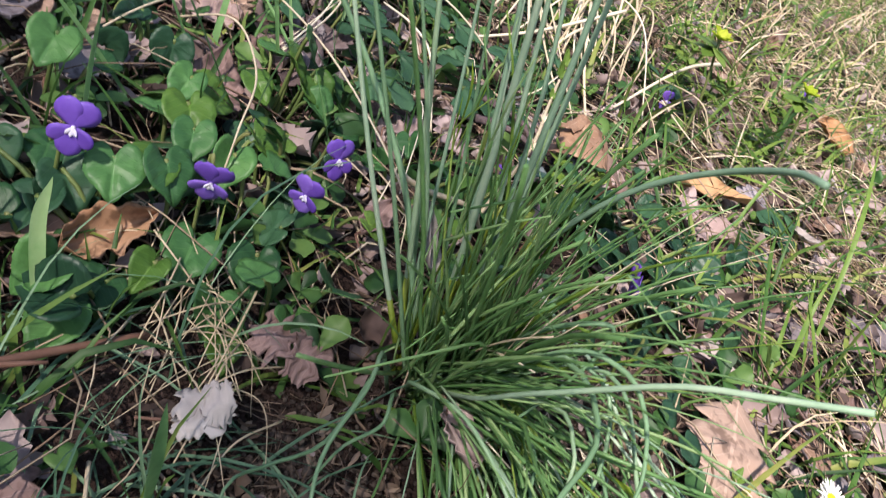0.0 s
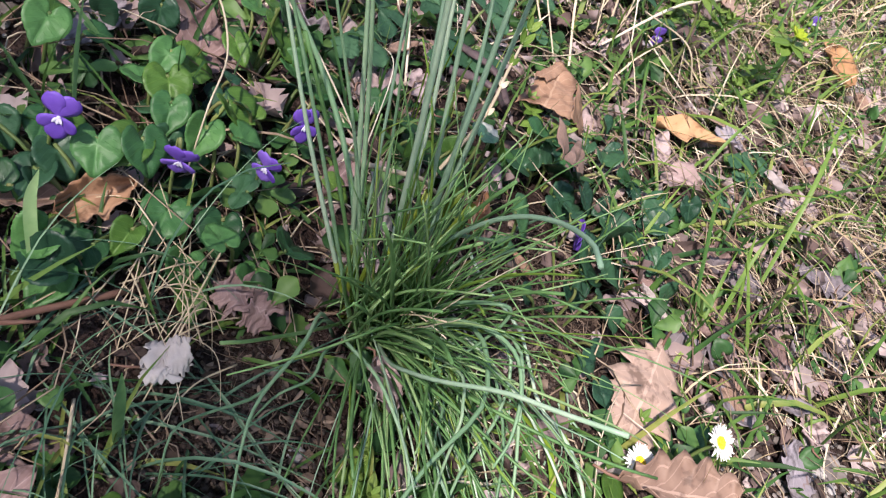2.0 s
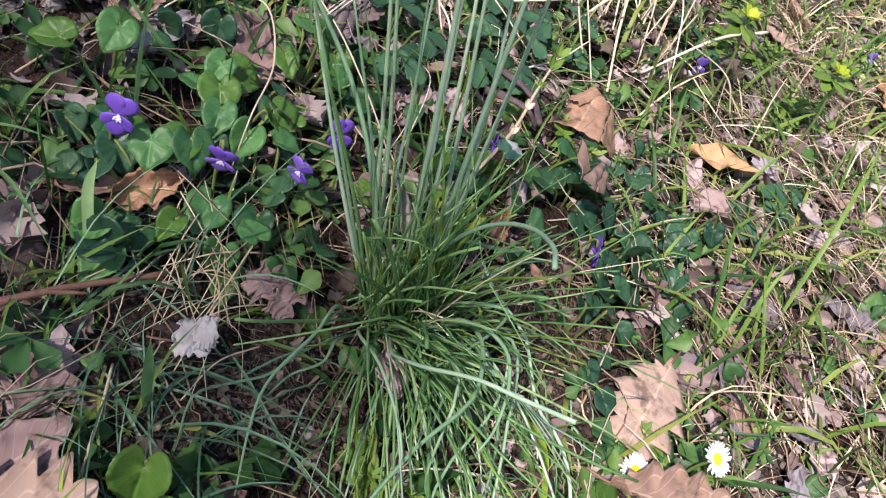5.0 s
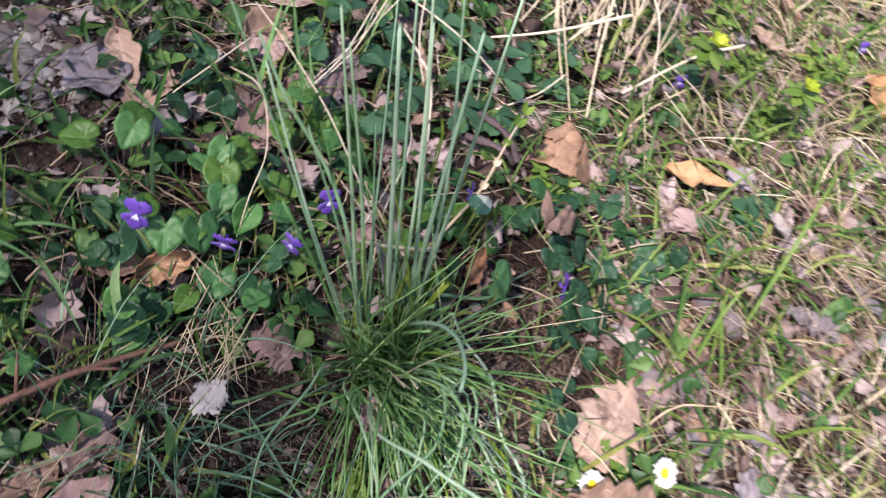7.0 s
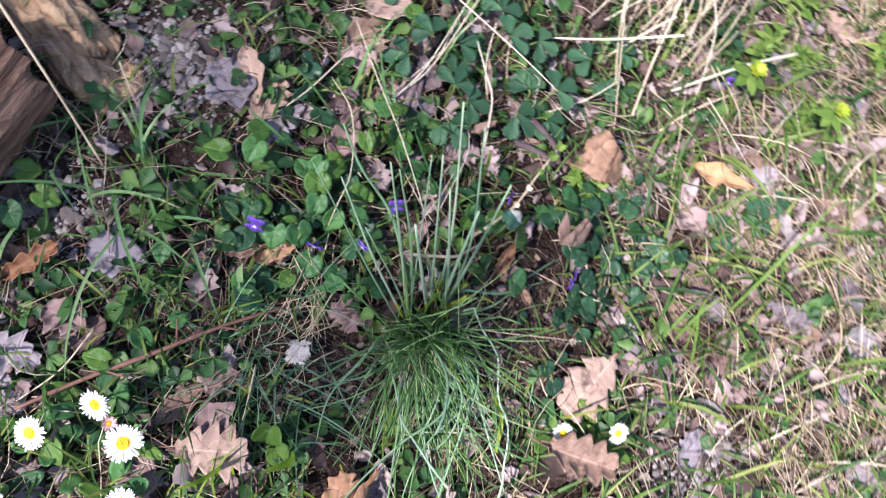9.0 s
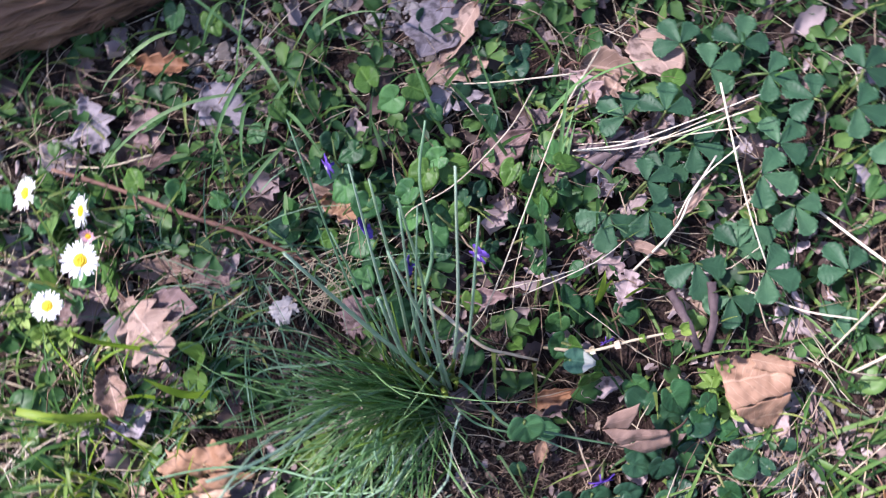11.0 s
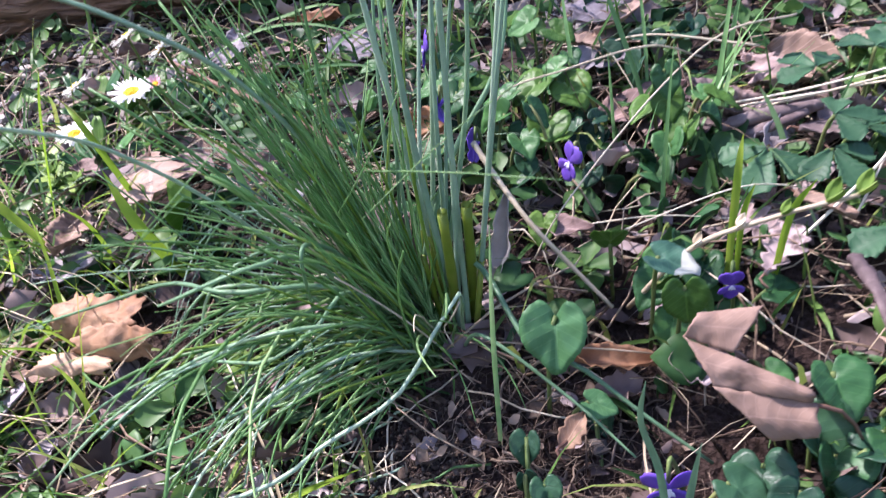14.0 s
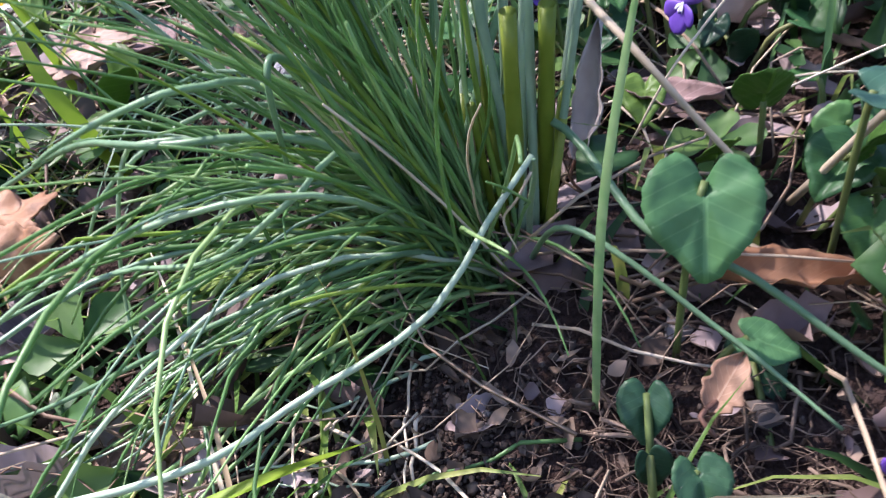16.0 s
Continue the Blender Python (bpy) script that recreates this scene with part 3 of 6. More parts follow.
def clump():
    r = random.Random(3)
    t = thing("chive_clump", S @ Matrix.Translation((TUFT.x, TUFT.y, 0)), "clump of wild chives with upright stems and drooping fine blades", "chives")
    # the upright bundle of hollow stems, and the looser one uphill of it
    for i in range(14):
        if i < 7:
            b = Vector((-0.017 + r.gauss(0, 0.004), -0.013 + r.gauss(0, 0.003), -0.003))
            tip = Vector((-0.068 + r.gauss(0, 0.012), 0.004 + r.gauss(0, 0.021), r.uniform(0.16, 0.215)))
            rad = r.uniform(0.0008, 0.00118)
        else:
            b = Vector((-0.034 + r.gauss(0, 0.004), -0.03 + r.gauss(0, 0.004), -0.003))
            h = r.uniform(0.11, 0.19)
            tip = b + Vector((-0.44 * h + r.gauss(0, 0.018), 0.1 * h + r.gauss(0.0, 0.025), h))
            rad = r.uniform(0.0006, 0.001)
        mid = b.lerp(tip, 0.5) + Vector((r.gauss(0.002, 0.003), r.gauss(0, 0.003), 0))
        c = curve([b - TUFT, mid - TUFT, tip - TUFT], 11)
        # the paler green on the upright bundle stands in for sun on its stems
        part("stem", tube(Geo(), c, [rad * (1.15 - 0.65 * (j / 10) ** 1.5) for j in range(11)], 7), PALE_LEAF if i < 7 or i % 3 == 0 else CHIVE, t)
        if i % 2 == 0:
            # the yellowish sheath round its foot
            part("sheath", tube(Geo(), c[:3], [rad * 1.55, rad * 1.4, rad * 1.18], 8), OLIVE, t, "yellow-olive leaf sheath")
    for low, top, w in (((-0.023, -0.016, -0.004), (-0.0185, -0.0095, 0.066), 0.0019), ((-0.028, -0.011, -0.004), (-0.024, -0.003, 0.064), 0.002),
                        ((-0.03, -0.022, -0.004), (-0.036, -0.019, 0.07), 0.0012), ((-0.02, -0.02, -0.004), (-0.019, -0.02, 0.045), 0.0011), ((-0.036, -0.032, -0.004), (-0.04, -0.034, 0.04), 0.0012)):
        sheath(t, low, top, w)
    # fine blades: most lean along the hill, many droop over the slope below
    rest = Geo()
    for i in range(290):
        side = r.uniform(0.0, 0.013)
        b = foot(r, side)
        kind = i % 25
        swing = 0.2
        if kind < 11:
            way = Vector((r.gauss(-0.18, 0.13), r.gauss(-0.32, 0.13), 1))
            length, bend = r.uniform(0.05, 0.15), r.uniform(0.0, 0.3)
        elif kind < 14:
            way = Vector((r.gauss(0.26, 0.22), r.gauss(-0.25, 0.24), 0.9))
            length, bend = r.uniform(0.05, 0.125), r.uniform(0.1, 0.8)
        elif kind < 15:
            way = Vector((r.gauss(-0.12, 0.2), r.gauss(-0.8, 0.2), 0.62))
            length, bend = r.uniform(0.06, 0.115), r.uniform(0.1, 0.6)
        elif kind < 24:
            az, el = math.radians(min(-8, max(-104, r.gauss(-58, 20)))), math.radians(r.uniform(12, 60))
            way = Vector((math.cos(az) * math.cos(el), math.sin(az) * math.cos(el), math.sin(el)))
            length, bend, swing = r.uniform(0.05, 0.15), r.uniform(0.7, 2.4), 0.6
        else:
            az, el = math.radians(r.uniform(20, 320)), math.radians(r.uniform(35, 75))
            way = Vector((math.cos(az) * math.cos(el), math.sin(az) * math.cos(el), math.sin(el)))
            length, bend = r.uniform(0.03, 0.07), r.uniform(0.5, 1.6)
        pts = flop(b, way, length, bend, 11, r.uniform(0.012, 0.06), r, 0.002, swing)
        # some blades are snapped part-way and hang from the break
        if r.random() < 0.13:
            k = r.randrange(5, len(pts) - 2)
            hang = Matrix.Rotation(r.uniform(0.6, 1.7), 3, Vector((r.gauss(0, 1), r.gauss(0, 1), r.gauss(0, 0.3))).normalized())
            pts = pts[: k + 1] + [pts[k] + hang @ (q - pts[k]) for q in pts[k + 1 :]]
            pts = [Vector((q.x, q.y, max(q.z, 0.002))) for q in pts]
        w = r.choice((0.00028, 0.00034, 0.0004, 0.00045, 0.0005, 0.0006, 0.00072))
        w *= 0.6 if i % 29 == 5 else 1
        n = len(pts)
        blunt = 0.22 if r.random() < 0.45 else 0.65
        rad = [w * (1.0 - blunt * (k / (n - 1)) ** 2) for k in range(n)]
        mat = STALK if i % 29 == 5 else (YOUNG_BLADE if i % 9 == 3 else (PALE_LEAF if kind in (17, 21) else FINE))
        if i < 240:
            part("blade", tube(Geo(), pts, rad, 5), mat, t)
        else:
            tube(rest, pts, rad, 5)
    tagged(part("foliage", rest, FINE, t, "drooping fine blades"), kind="stuff")
    # a pale leaf bent over near its foot, lying out over the slope
    long_leaf(t, 0.00068, [(-0.007, -0.006, 0.041), (0.006, -0.013, 0.036), (0.0247, -0.0195, 0.0325), (0.0345, -0.0306, 0.0285), (0.0435, -0.0427, 0.0265), (0.0555, -0.0508, 0.028), (0.0637, -0.0628, 0.029), (0.0692, -0.0764, 0.029), (0.0753, -0.0877, 0.029), (0.079, -0.105, 0.028), (0.083, -0.13, 0.018)], PALE_LEAF, -0.3)
    long_leaf(t, 0.0008, [(-0.016, -0.012, 0.0), (-0.011, -0.009, 0.022), (-0.0075, -0.006, 0.036), (-0.006, -0.0055, 0.041)])
    long_leaf(t, 0.00035, [(-0.0045, -0.006, 0.039), (-0.002, -0.009, 0.034), (-0.002, -0.0125, 0.028), (0.0, -0.01, 0.021)], STALK)
    # two stout leaves that arch out towards the path and hook over
    long_leaf(t, 0.00074, [(-0.024, -0.028, 0.004), (-0.028, -0.038, 0.03), (-0.027, -0.044, 0.07), (-0.025, -0.056, 0.1), (-0.02, -0.064, 0.12), (-0.014, -0.074, 0.135), (-0.01, -0.089, 0.148), (-0.009, -0.1, 0.153)], PALE_LEAF, 0.1)
    long_leaf(t, 0.00064, [(-0.022, -0.035, 0.004), (-0.021, -0.071, 0.045), (-0.019, -0.088, 0.07), (-0.014, -0.098, 0.088), (-0.004, -0.106, 0.108), (0.006, -0.112, 0.12), (0.017, -0.117, 0.131)], PALE_LEAF, 0.0)
    long_leaf(t, 0.0011, [(-0.03, -0.035, 0.004), (-0.058, -0.018, 0.05), (-0.0875, 0.0, 0.075), (-0.118, 0.003, 0.102), (-0.14, 0.012, 0.118)])
    # leaves across the hill on the uphill side
    long_leaf(t, 0.0007, [(-0.036, -0.045, 0.004), (-0.046, -0.057, 0.03), (-0.047, -0.076, 0.035), (-0.051, -0.1, 0.035), (-0.048, -0.115, 0.03), (-0.039, -0.131, 0.012)])
    long_leaf(t, 0.00062, [(-0.036, -0.04, 0.004), (-0.045, -0.06, 0.03), (-0.048, -0.08, 0.03), (-0.052, -0.096, 0.03), (-0.062, -0.108, 0.03), (-0.068, -0.12, 0.034), (-0.064, -0.13, 0.02)])
    long_leaf(t, 0.00062, [(-0.032, -0.045, 0.004), (-0.039, -0.07, 0.03), (-0.039, -0.081, 0.03), (-0.046, -0.09, 0.026), (-0.049, -0.096, 0.014)])
    long_leaf(t, 0.0007, [(-0.03, -0.04, 0.004), (-0.034, -0.062, 0.03), (-0.02, -0.08, 0.045), (0.0, -0.1, 0.04), (0.008, -0.115, 0.02)])
    # leaves that lie far out over the slope
    long_leaf(t, 0.0007, [(-0.014, -0.024, 0.004), (0.011, -0.034, 0.03), (0.031, -0.065, 0.03), (0.043, -0.104, 0.015), (0.056, -0.137, 0.01)])
    long_leaf(t, 0.0007, [(-0.016, -0.03, 0.004), (0.015, -0.04, 0.05), (0.028, -0.078, 0.05), (0.044, -0.118, 0.03), (0.063, -0.135, 0.02)])
    long_leaf(t, 0.0009, [(-0.02, -0.032, 0.004), (0.0, -0.045, 0.05), (0.01, -0.075, 0.058), (0.0, -0.105, 0.05), (-0.006, -0.146, 0.03), (-0.005, -0.2, 0.01)])
    long_leaf(t, 0.0007, [(-0.018, -0.03, 0.004), (-0.003, -0.041, 0.045), (0.016, -0.046, 0.05), (0.023, -0.064, 0.04), (0.018, -0.094, 0.03), (0.025, -0.126, 0.02), (0.04, -0.149, 0.01)])
    long_leaf(t, 0.0008, [(-0.018, -0.034, 0.004), (-0.012, -0.044, 0.05), (-0.001, -0.048, 0.069), (0.006, -0.048, 0.069), (0.004, -0.052, 0.05), (-0.008, -0.063, 0.02)])
    long_leaf(t, 0.0008, [(-0.02, -0.036, 0.004), (-0.004, -0.052, 0.058), (0.009, -0.061, 0.07), (0.016, -0.073, 0.07), (0.019, -0.087, 0.065), (0.018, -0.096, 0.06)])
    long_leaf(t, 0.0006, [(-0.02, -0.036, 0.004), (0.0, -0.062, 0.048), (0.005, -0.08, 0.055), (0.007, -0.088, 0.05), (0.013, -0.096, 0.03), (0.022, -0.096, 0.015), (0.037, -0.086, 0.005)])
    long_leaf(t, 0.0006, [(-0.012, -0.03, 0.004), (0.004, -0.06, 0.03), (0.008, -0.078, 0.028), (0.018, -0.083, 0.015), (0.032, -0.076, 0.01), (0.056, -0.062, 0.008)])
    # leaves towards the violets beyond
    long_leaf(t, 0.001, [(-0.036, -0.018, 0.03), (-0.031, -0.013, 0.035), (-0.02, 0.0, 0.036), (0.006, 0.017, 0.033), (0.012, 0.033, 0.03), (0.021, 0.052, 0.02), (0.03, 0.072, 0.01)])
    long_leaf(t, 0.0007, [(-0.012, -0.012, 0.004), (0.002, 0.002, 0.03), (0.016, 0.03, 0.018), (0.03, 0.05, 0.01)])


clump()


def fallen_blades():
    """Cut and fallen chive blades that lie on the soil below the clump."""
    r = random.Random(9)
    for i in range(34):
        u, v = r.gauss(0.047, 0.016), r.gauss(-0.032, 0.022)
        az, l = math.radians(r.gauss(-55, 32)), r.uniform(0.015, 0.05)
        pts = []
        for k in range(8):
            pts.append(Vector((u, v, bump(u, v) + r.uniform(0.001, 0.005))))
            az += r.gauss(0, 0.12)
            u, v = u + math.cos(az) * l / 7, v + math.sin(az) * l / 7
        w = r.uniform(0.0003, 0.00055)
        dry = i % 3 == 0
        solo("fallen_blade", tube(Geo(), pts, [w * (1 - 0.4 * (k / 7) ** 2) for k in range(8)], 5), STALK if dry else (FINE, PALE_LEAF)[i % 2], S,
             "dry bleached blade lying on the soil" if dry else "fallen green blade lying on the soil", "grass", "fallen blades")


fallen_blades()


# ---- violets ----
def petal_edge(s):
    """Half width of a petal: narrow at its foot, round at its end."""
    if s < 0.6:
        return 0.25 + 0.75 * math.sin(math.pi / 2 * s / 0.6) ** 1.3
    return max(0.06, 1 - ((s - 0.6) / 0.4) ** 2) ** 0.5


def violet_bloom(parent, head, az, size=0.021, nod=0.0, spread=28):
    """A bloom of five petals with a pale throat that looks along az, degrees in the slope."""
    size *= 0.74
    m = Matrix.Translation(head) @ turn(0, nod, az)
    flower = part("flower", blob(Geo(), (0, 0, 0), size * 0.12, random.Random(1), 1.0), PALE, parent, "pale throat and violet petals")
    flower.matrix_local = m
    for ang, length, width, lean in ((spread, 0.56, 0.5, -12), (-spread, 0.56, 0.5, -12), (128, 0.46, 0.38, 22), (-128, 0.46, 0.38, 22), (180, 0.56, 0.46, 26)):
        g = Geo()
        q = turn(ang, 0, 0) @ turn(0, -90 + lean, 0)
        blade_leaf(g, size * length, size * width, petal_edge, 12, 4, 0.25, 0.15, size * 0.03, 0.0, 0.0002, ang, q)
        part("petal", g, PETAL, flower)
    throat = Geo()
    for k in (-1, 0, 1):
        blade_leaf(throat, size * 0.17, size * 0.1, oval, 4, 2, 0.1, 0.0, 0.0, 0.0, 0.0002, k, Matrix.Translation((size * 0.02, 0, 0)) @ turn(180 + 45 * k, 0, 0) @ turn(0, -60, 0))
    part("throat", throat, PALE, flower, "white throat")
    spur = tube(Geo(), [(0, 0, 0), (-size * 0.15, 0, size * 0.03), (-size * 0.28, 0, size * 0.07)], [size * 0.08, size * 0.06, size * 0.045], 6)
    part("spur", spur, PETAL, flower)
    foot = Vector(head) + Vector((rnd.uniform(-0.008, 0.008), rnd.uniform(0.002, 0.012), 0))
    foot.z = -0.004
    back = m @ Vector((-size * 0.1, 0, size * 0.05))
    top = back + UP * 0.006 + (m @ Vector((-size * 0.3, 0, size * 0.2)) - back) * 0.5
    g = tube(Geo(), curve([foot, foot.lerp(top, 0.55) + UP * 0.002, top, back], 9), [0.0007] * 9, 5)
    part("flower_stalk", g, STEM, parent)


def violet_leaves(parent, o, leaves, loose=0.4, mat=None):
    rnd = random.Random(int(o[0] * 7000) * 31 + int(o[1] * 9000))
    for u, v, h, size, az, tip in leaves:
        size *= 0.68 if u < -0.05 else 0.74
        p = Vector((u - o[0], v - o[1], h))
        m = Matrix.Translation(p) @ turn(0, tip, az) @ turn(rnd.uniform(-38, 38) * loose, rnd.uniform(-16, 16) * loose, 0) @ Matrix.Translation((-size * 0.3, 0, 0))
        leaf = part("leaf", heart_leaf(Geo(), size, rnd.uniform(0.7, 1.2) if rnd.random() < 0.2 * (loose > 0.2) else rnd.uniform(0.05, 0.5), m, rnd.random() * 9, crimp=0.006 if loose > 0.3 else 0.003), mat or (YOUNG_LEAF if rnd.random() < 0.14 else VIOLET_LEAF), parent)
        top = m @ Vector((0.15 * size, 0, -0.0006))
        foot = Vector((p.x * 0.45, p.y * 0.45, -0.004))
        mid = foot.lerp(top, 0.5) + Vector((0, 0, 0.35 * max(0.004, top.z)))
        part("leaf_stalk", tube(Geo(), curve([foot, mid, top], 7), [0.0008] * 7, 5), STEM, leaf)


def violet(o, blooms, leaves, label, loose=0.4, mat=None):
    t = thing("violet_plant", at(o[0], o[1]), label, "violet", "sweet violets on the bank")
    for (u, v, h), az, size, nod, *spread in blooms:
        violet_bloom(t, Vector((u - o[0], v - o[1], h)), az, size, nod, *spread)
    violet_leaves(t, o, leaves, loose, mat)
    return t


VIOLET = "sweet violet with purple blooms over heart-shaped green leaves"
violet((-0.145, -0.04), [((-0.151, -0.048, 0.044), -75, 0.0215, 5)],
       [(-0.140, -0.042, 0.034, 0.026, -60, 30), (-0.158, -0.03, 0.02, 0.022, 120, 5), (-0.137, -0.076, 0.022, 0.024, -110, 20), (-0.128, -0.082, 0.012, 0.028, -90, 12), (-0.160, -0.062, 0.015, 0.022, 200, 15)], VIOLET)
violet((-0.118, -0.03), [((-0.114, -0.035, 0.039), -75, 0.021, 32)],
       [(-0.128, -0.032, 0.034, 0.027, -40, 28), (-0.111, -0.041, 0.018, 0.030, -80, 15), (-0.116, -0.058, 0.02, 0.020, -95, 15), (-0.125, -0.067, 0.013, 0.023, -100, 20), (-0.096, -0.053, 0.012, 0.022, -70, 18)], VIOLET)
violet((-0.094, -0.014), [((-0.089, -0.016, 0.036), -100, 0.0185, 24)],
       [(-0.092, -0.037, 0.02, 0.025, -70, 28), (-0.116, -0.010, 0.03, 0.026, -80, 20), (-0.104, 0.001, 0.026, 0.022, 30, 15), (-0.088, -0.062, 0.008, 0.020, -60, 12)], VIOLET)
violet((-0.09, 0.024), [((-0.087, 0.022, 0.030), -50, 0.02, 0)],
       [(-0.112, 0.006, 0.038, 0.022, 60, 40), (-0.108, 0.015, 0.026, 0.024, 160, 20), (-0.092, 0.054, 0.02, 0.022, 90, 14), (-0.065, 0.013, 0.018, 0.022, 0, 20)], VIOLET)
violet((0.05, 0.056), [((0.0455, 0.0592, 0.0225), 8, 0.0205, 6, 60)],
       [(0.057, 0.050, 0.014, 0.027, 20, 14), (0.041, 0.078, 0.018, 0.024, 60, 14), (0.060, 0.068, 0.012, 0.02, 40, 12), (0.074, 0.062, 0.01, 0.02, 0, 10), (0.066, 0.09, 0.012, 0.022, 80, 14), (0.075, 0.035, 0.01, 0.019, -20, 10)], VIOLET, 0.4, DARK_LEAF)
violet((-0.03, 0.076), [((-0.026, 0.079, 0.029), 10, 0.0145, 14)],
       [(-0.030, 0.056, 0.024, 0.022, -40, 14), (-0.020, 0.061, 0.016, 0.021, -10, 20), (0.001, 0.090, 0.016, 0.024, 30, 14), (-0.04, 0.095, 0.012, 0.022, 110, 14)], VIOLET)
violet((0.066, 0.283), [((0.068, 0.280, 0.020), -60, 0.017, 10)], [(0.055, 0.29, 0.012, 0.018, 120, 10), (0.08, 0.293, 0.01, 0.018, 20, 10)], VIOLET)
violet((0.219, 0.482), [((0.218, 0.477, 0.016), -60, 0.017, 10)], [(0.23, 0.49, 0.01, 0.018, 20, 10)], VIOLET)
violet((-0.288, -0.118), [((-0.290, -0.12, 0.026), 0, 0.02, 0)], [(-0.275, -0.125, 0.02, 0.026, -30, 15), (-0.285, -0.1, 0.02, 0.024, 40, 15), (-0.268, -0.105, 0.015, 0.026, 10, 12)], VIOLET)
for o, leaves in (((-0.135, 0.008), [(-0.138, 0.003, 0.03, 0.029, -50, 18), (-0.138, 0.018, 0.028, 0.028, 40, 14), (-0.114, 0.011, 0.028, 0.028, -20, 22), (-0.133, -0.032, 0.03, 0.027, -100, 20)]),
                  ((-0.12, 0.06), [(-0.121, 0.059, 0.034, 0.027, 10, 40), (-0.126, 0.079, 0.03, 0.025, 80, 20), (-0.112, 0.066, 0.026, 0.024, -30, 30)]),
                  ((-0.195, -0.01), [(-0.2, -0.018, 0.026, 0.027, 200, 16), (-0.19, 0.007, 0.026, 0.025, 60, 16)]),
                  ((-0.15, 0.14), [(-0.149, 0.143, 0.03, 0.026, 60, 12), (-0.16, 0.15, 0.026, 0.022, 140, 12)]),
                  ((-0.06, -0.14), [(-0.0675, -0.143, 0.024, 0.03, -70, 26), (-0.055, -0.15, 0.016, 0.024, -20, 14)])):
    violet(o, [], leaves, "young bright green violet leaves without a bloom", 0.5, YOUNG_LEAF)
PLAIN = "low violet plant with heart-shaped green leaves and no bloom"
violet((-0.137, 0.004), [], [(-0.131, -0.008, 0.03, 0.025, -70, 22), (-0.144, 0.012, 0.034, 0.024, -90, 30), (-0.150, 0.008, 0.02, 0.026, 160, 12), (-0.122, -0.001, 0.018, 0.022, 0, 14)], PLAIN)
violet((-0.126, 0.06), [], [(-0.119, 0.058, 0.045, 0.022, 20, 50), (-0.131, 0.051, 0.022, 0.024, -40, 14), (-0.134, 0.075, 0.024, 0.024, 60, 14), (-0.108, 0.06, 0.02, 0.023, 0, 16), (-0.112, 0.075, 0.03, 0.018, 80, 30)], PLAIN)
violet((0.02, 0.018), [], [(0.0065, 0.0262, 0.0385, 0.0292, 3, 40), (0.014, 0.037, 0.01, 0.016, 80, 12)], "young violet with blue-green heart-shaped leaves on bare soil", 0.1, BLUE_LEAF)
violet((0.055, 0.02), [], [(0.0496, 0.026, 0.024, 0.014, 20, 24), (0.0601, 0.028, 0.025, 0.014, 40, 24), (0.030, 0.017, 0.014, 0.0155, 0, 34), (0.042, 0.0185, 0.014, 0.012, 30, 64), (0.064, -0.002, 0.016, 0.018, -20, 20), (0.075, -0.009, 0.014, 0.018, -40, 16), (0.07, 0.012, 0.012, 0.013, 0, 12)], PLAIN, 0.2, DARK_LEAF)
violet((-0.016, 0.05), [], [(-0.0203, 0.0582, 0.047, 0.023, 70, 6)], "violet leaf with a bleached papery patch", 0.2, SPOTTED)
violet((-0.012, 0.06), [], [(-0.01, 0.0641, 0.042, 0.021, 15, 62), (-0.014, 0.07, 0.034, 0.014, 60, 58)], PLAIN, 0.2, YOUNG_LEAF)
violet((-0.04, 0.04), [], [(-0.043, 0.0396, 0.031, 0.022, 10, -72), (-0.036, 0.03, 0.02, 0.018, 40, -60), (-0.028, 0.06, 0.028, 0.017, 70, -66), (-0.02, 0.066, 0.024, 0.015, 10, -70)], "upright rolled young violet leaves", 0.3, YOUNG_LEAF)
violet((0.062, 0.045), [], [(0.054, 0.0535, 0.0165, 0.03, 10, 34), (0.066, 0.0505, 0.018, 0.027, 10, 12), (0.072, 0.066, 0.018, 0.024, 50, 20), (0.056, 0.07, 0.014, 0.022, 90, 10), (0.012, 0.037, 0.007, 0.019, 30, 8), (0.055, 0.04, 0.008, 0.018, -60, 10)], PLAIN, 0.4, DARK_LEAF)
violet((0.03, 0.1), [], [(0.021, 0.1, 0.018, 0.03, 40, 16), (0.034, 0.085, 0.014, 0.028, 0, 12), (0.042, 0.108, 0.016, 0.027, 70, 18), (0.01, 0.092, 0.016, 0.026, 150, 14), (0.044, 0.092, 0.02, 0.022, -30, 24), (0.026, 0.115, 0.02, 0.025, 100, 10)], PLAIN, 0.7, DARK_LEAF)
violet((0.012, 0.11), [], [(0.009, 0.106, 0.026, 0.026, 20, 18), (0.022, 0.12, 0.018, 0.024, 50, 16), (0.017, 0.122, 0.028, 0.018, 120, 24), (0.03, 0.105, 0.014, 0.022, 0, 12), (0.034, 0.13, 0.014, 0.02, 70, 12), (0.064, 0.123, 0.018, 0.02, 40, 14)], PLAIN)
r = random.Random(77)
for u, v, n in ((-0.15, -0.03, 7), (-0.12, -0.05, 7), (-0.13, 0.03, 7), (-0.1, 0.02, 6), (-0.165, 0.05, 7), (-0.2, 0.05, 6), (0.05, 0.1, 4), (0.085, 0.125, 4), (0.055, 0.155, 3), (0.09, 0.085, 3), (-0.06, 0.06, 5), (-0.075, -0.035, 4)):
    ring = [(u + r.gauss(0, 0.014) - 0.03 * (abs(u + 0.12) < 0.001), v + r.gauss(0, 0.014), r.uniform(0.008, 0.024), r.uniform(0.015, 0.028), r.uniform(0, 360), r.uniform(5, 50)) for k in range(n)]
    violet((u, v), [], ring, "low patch of small dark green heart-shaped leaves", 1.0, DARK_LEAF if n > 5 or u > 0 else None)
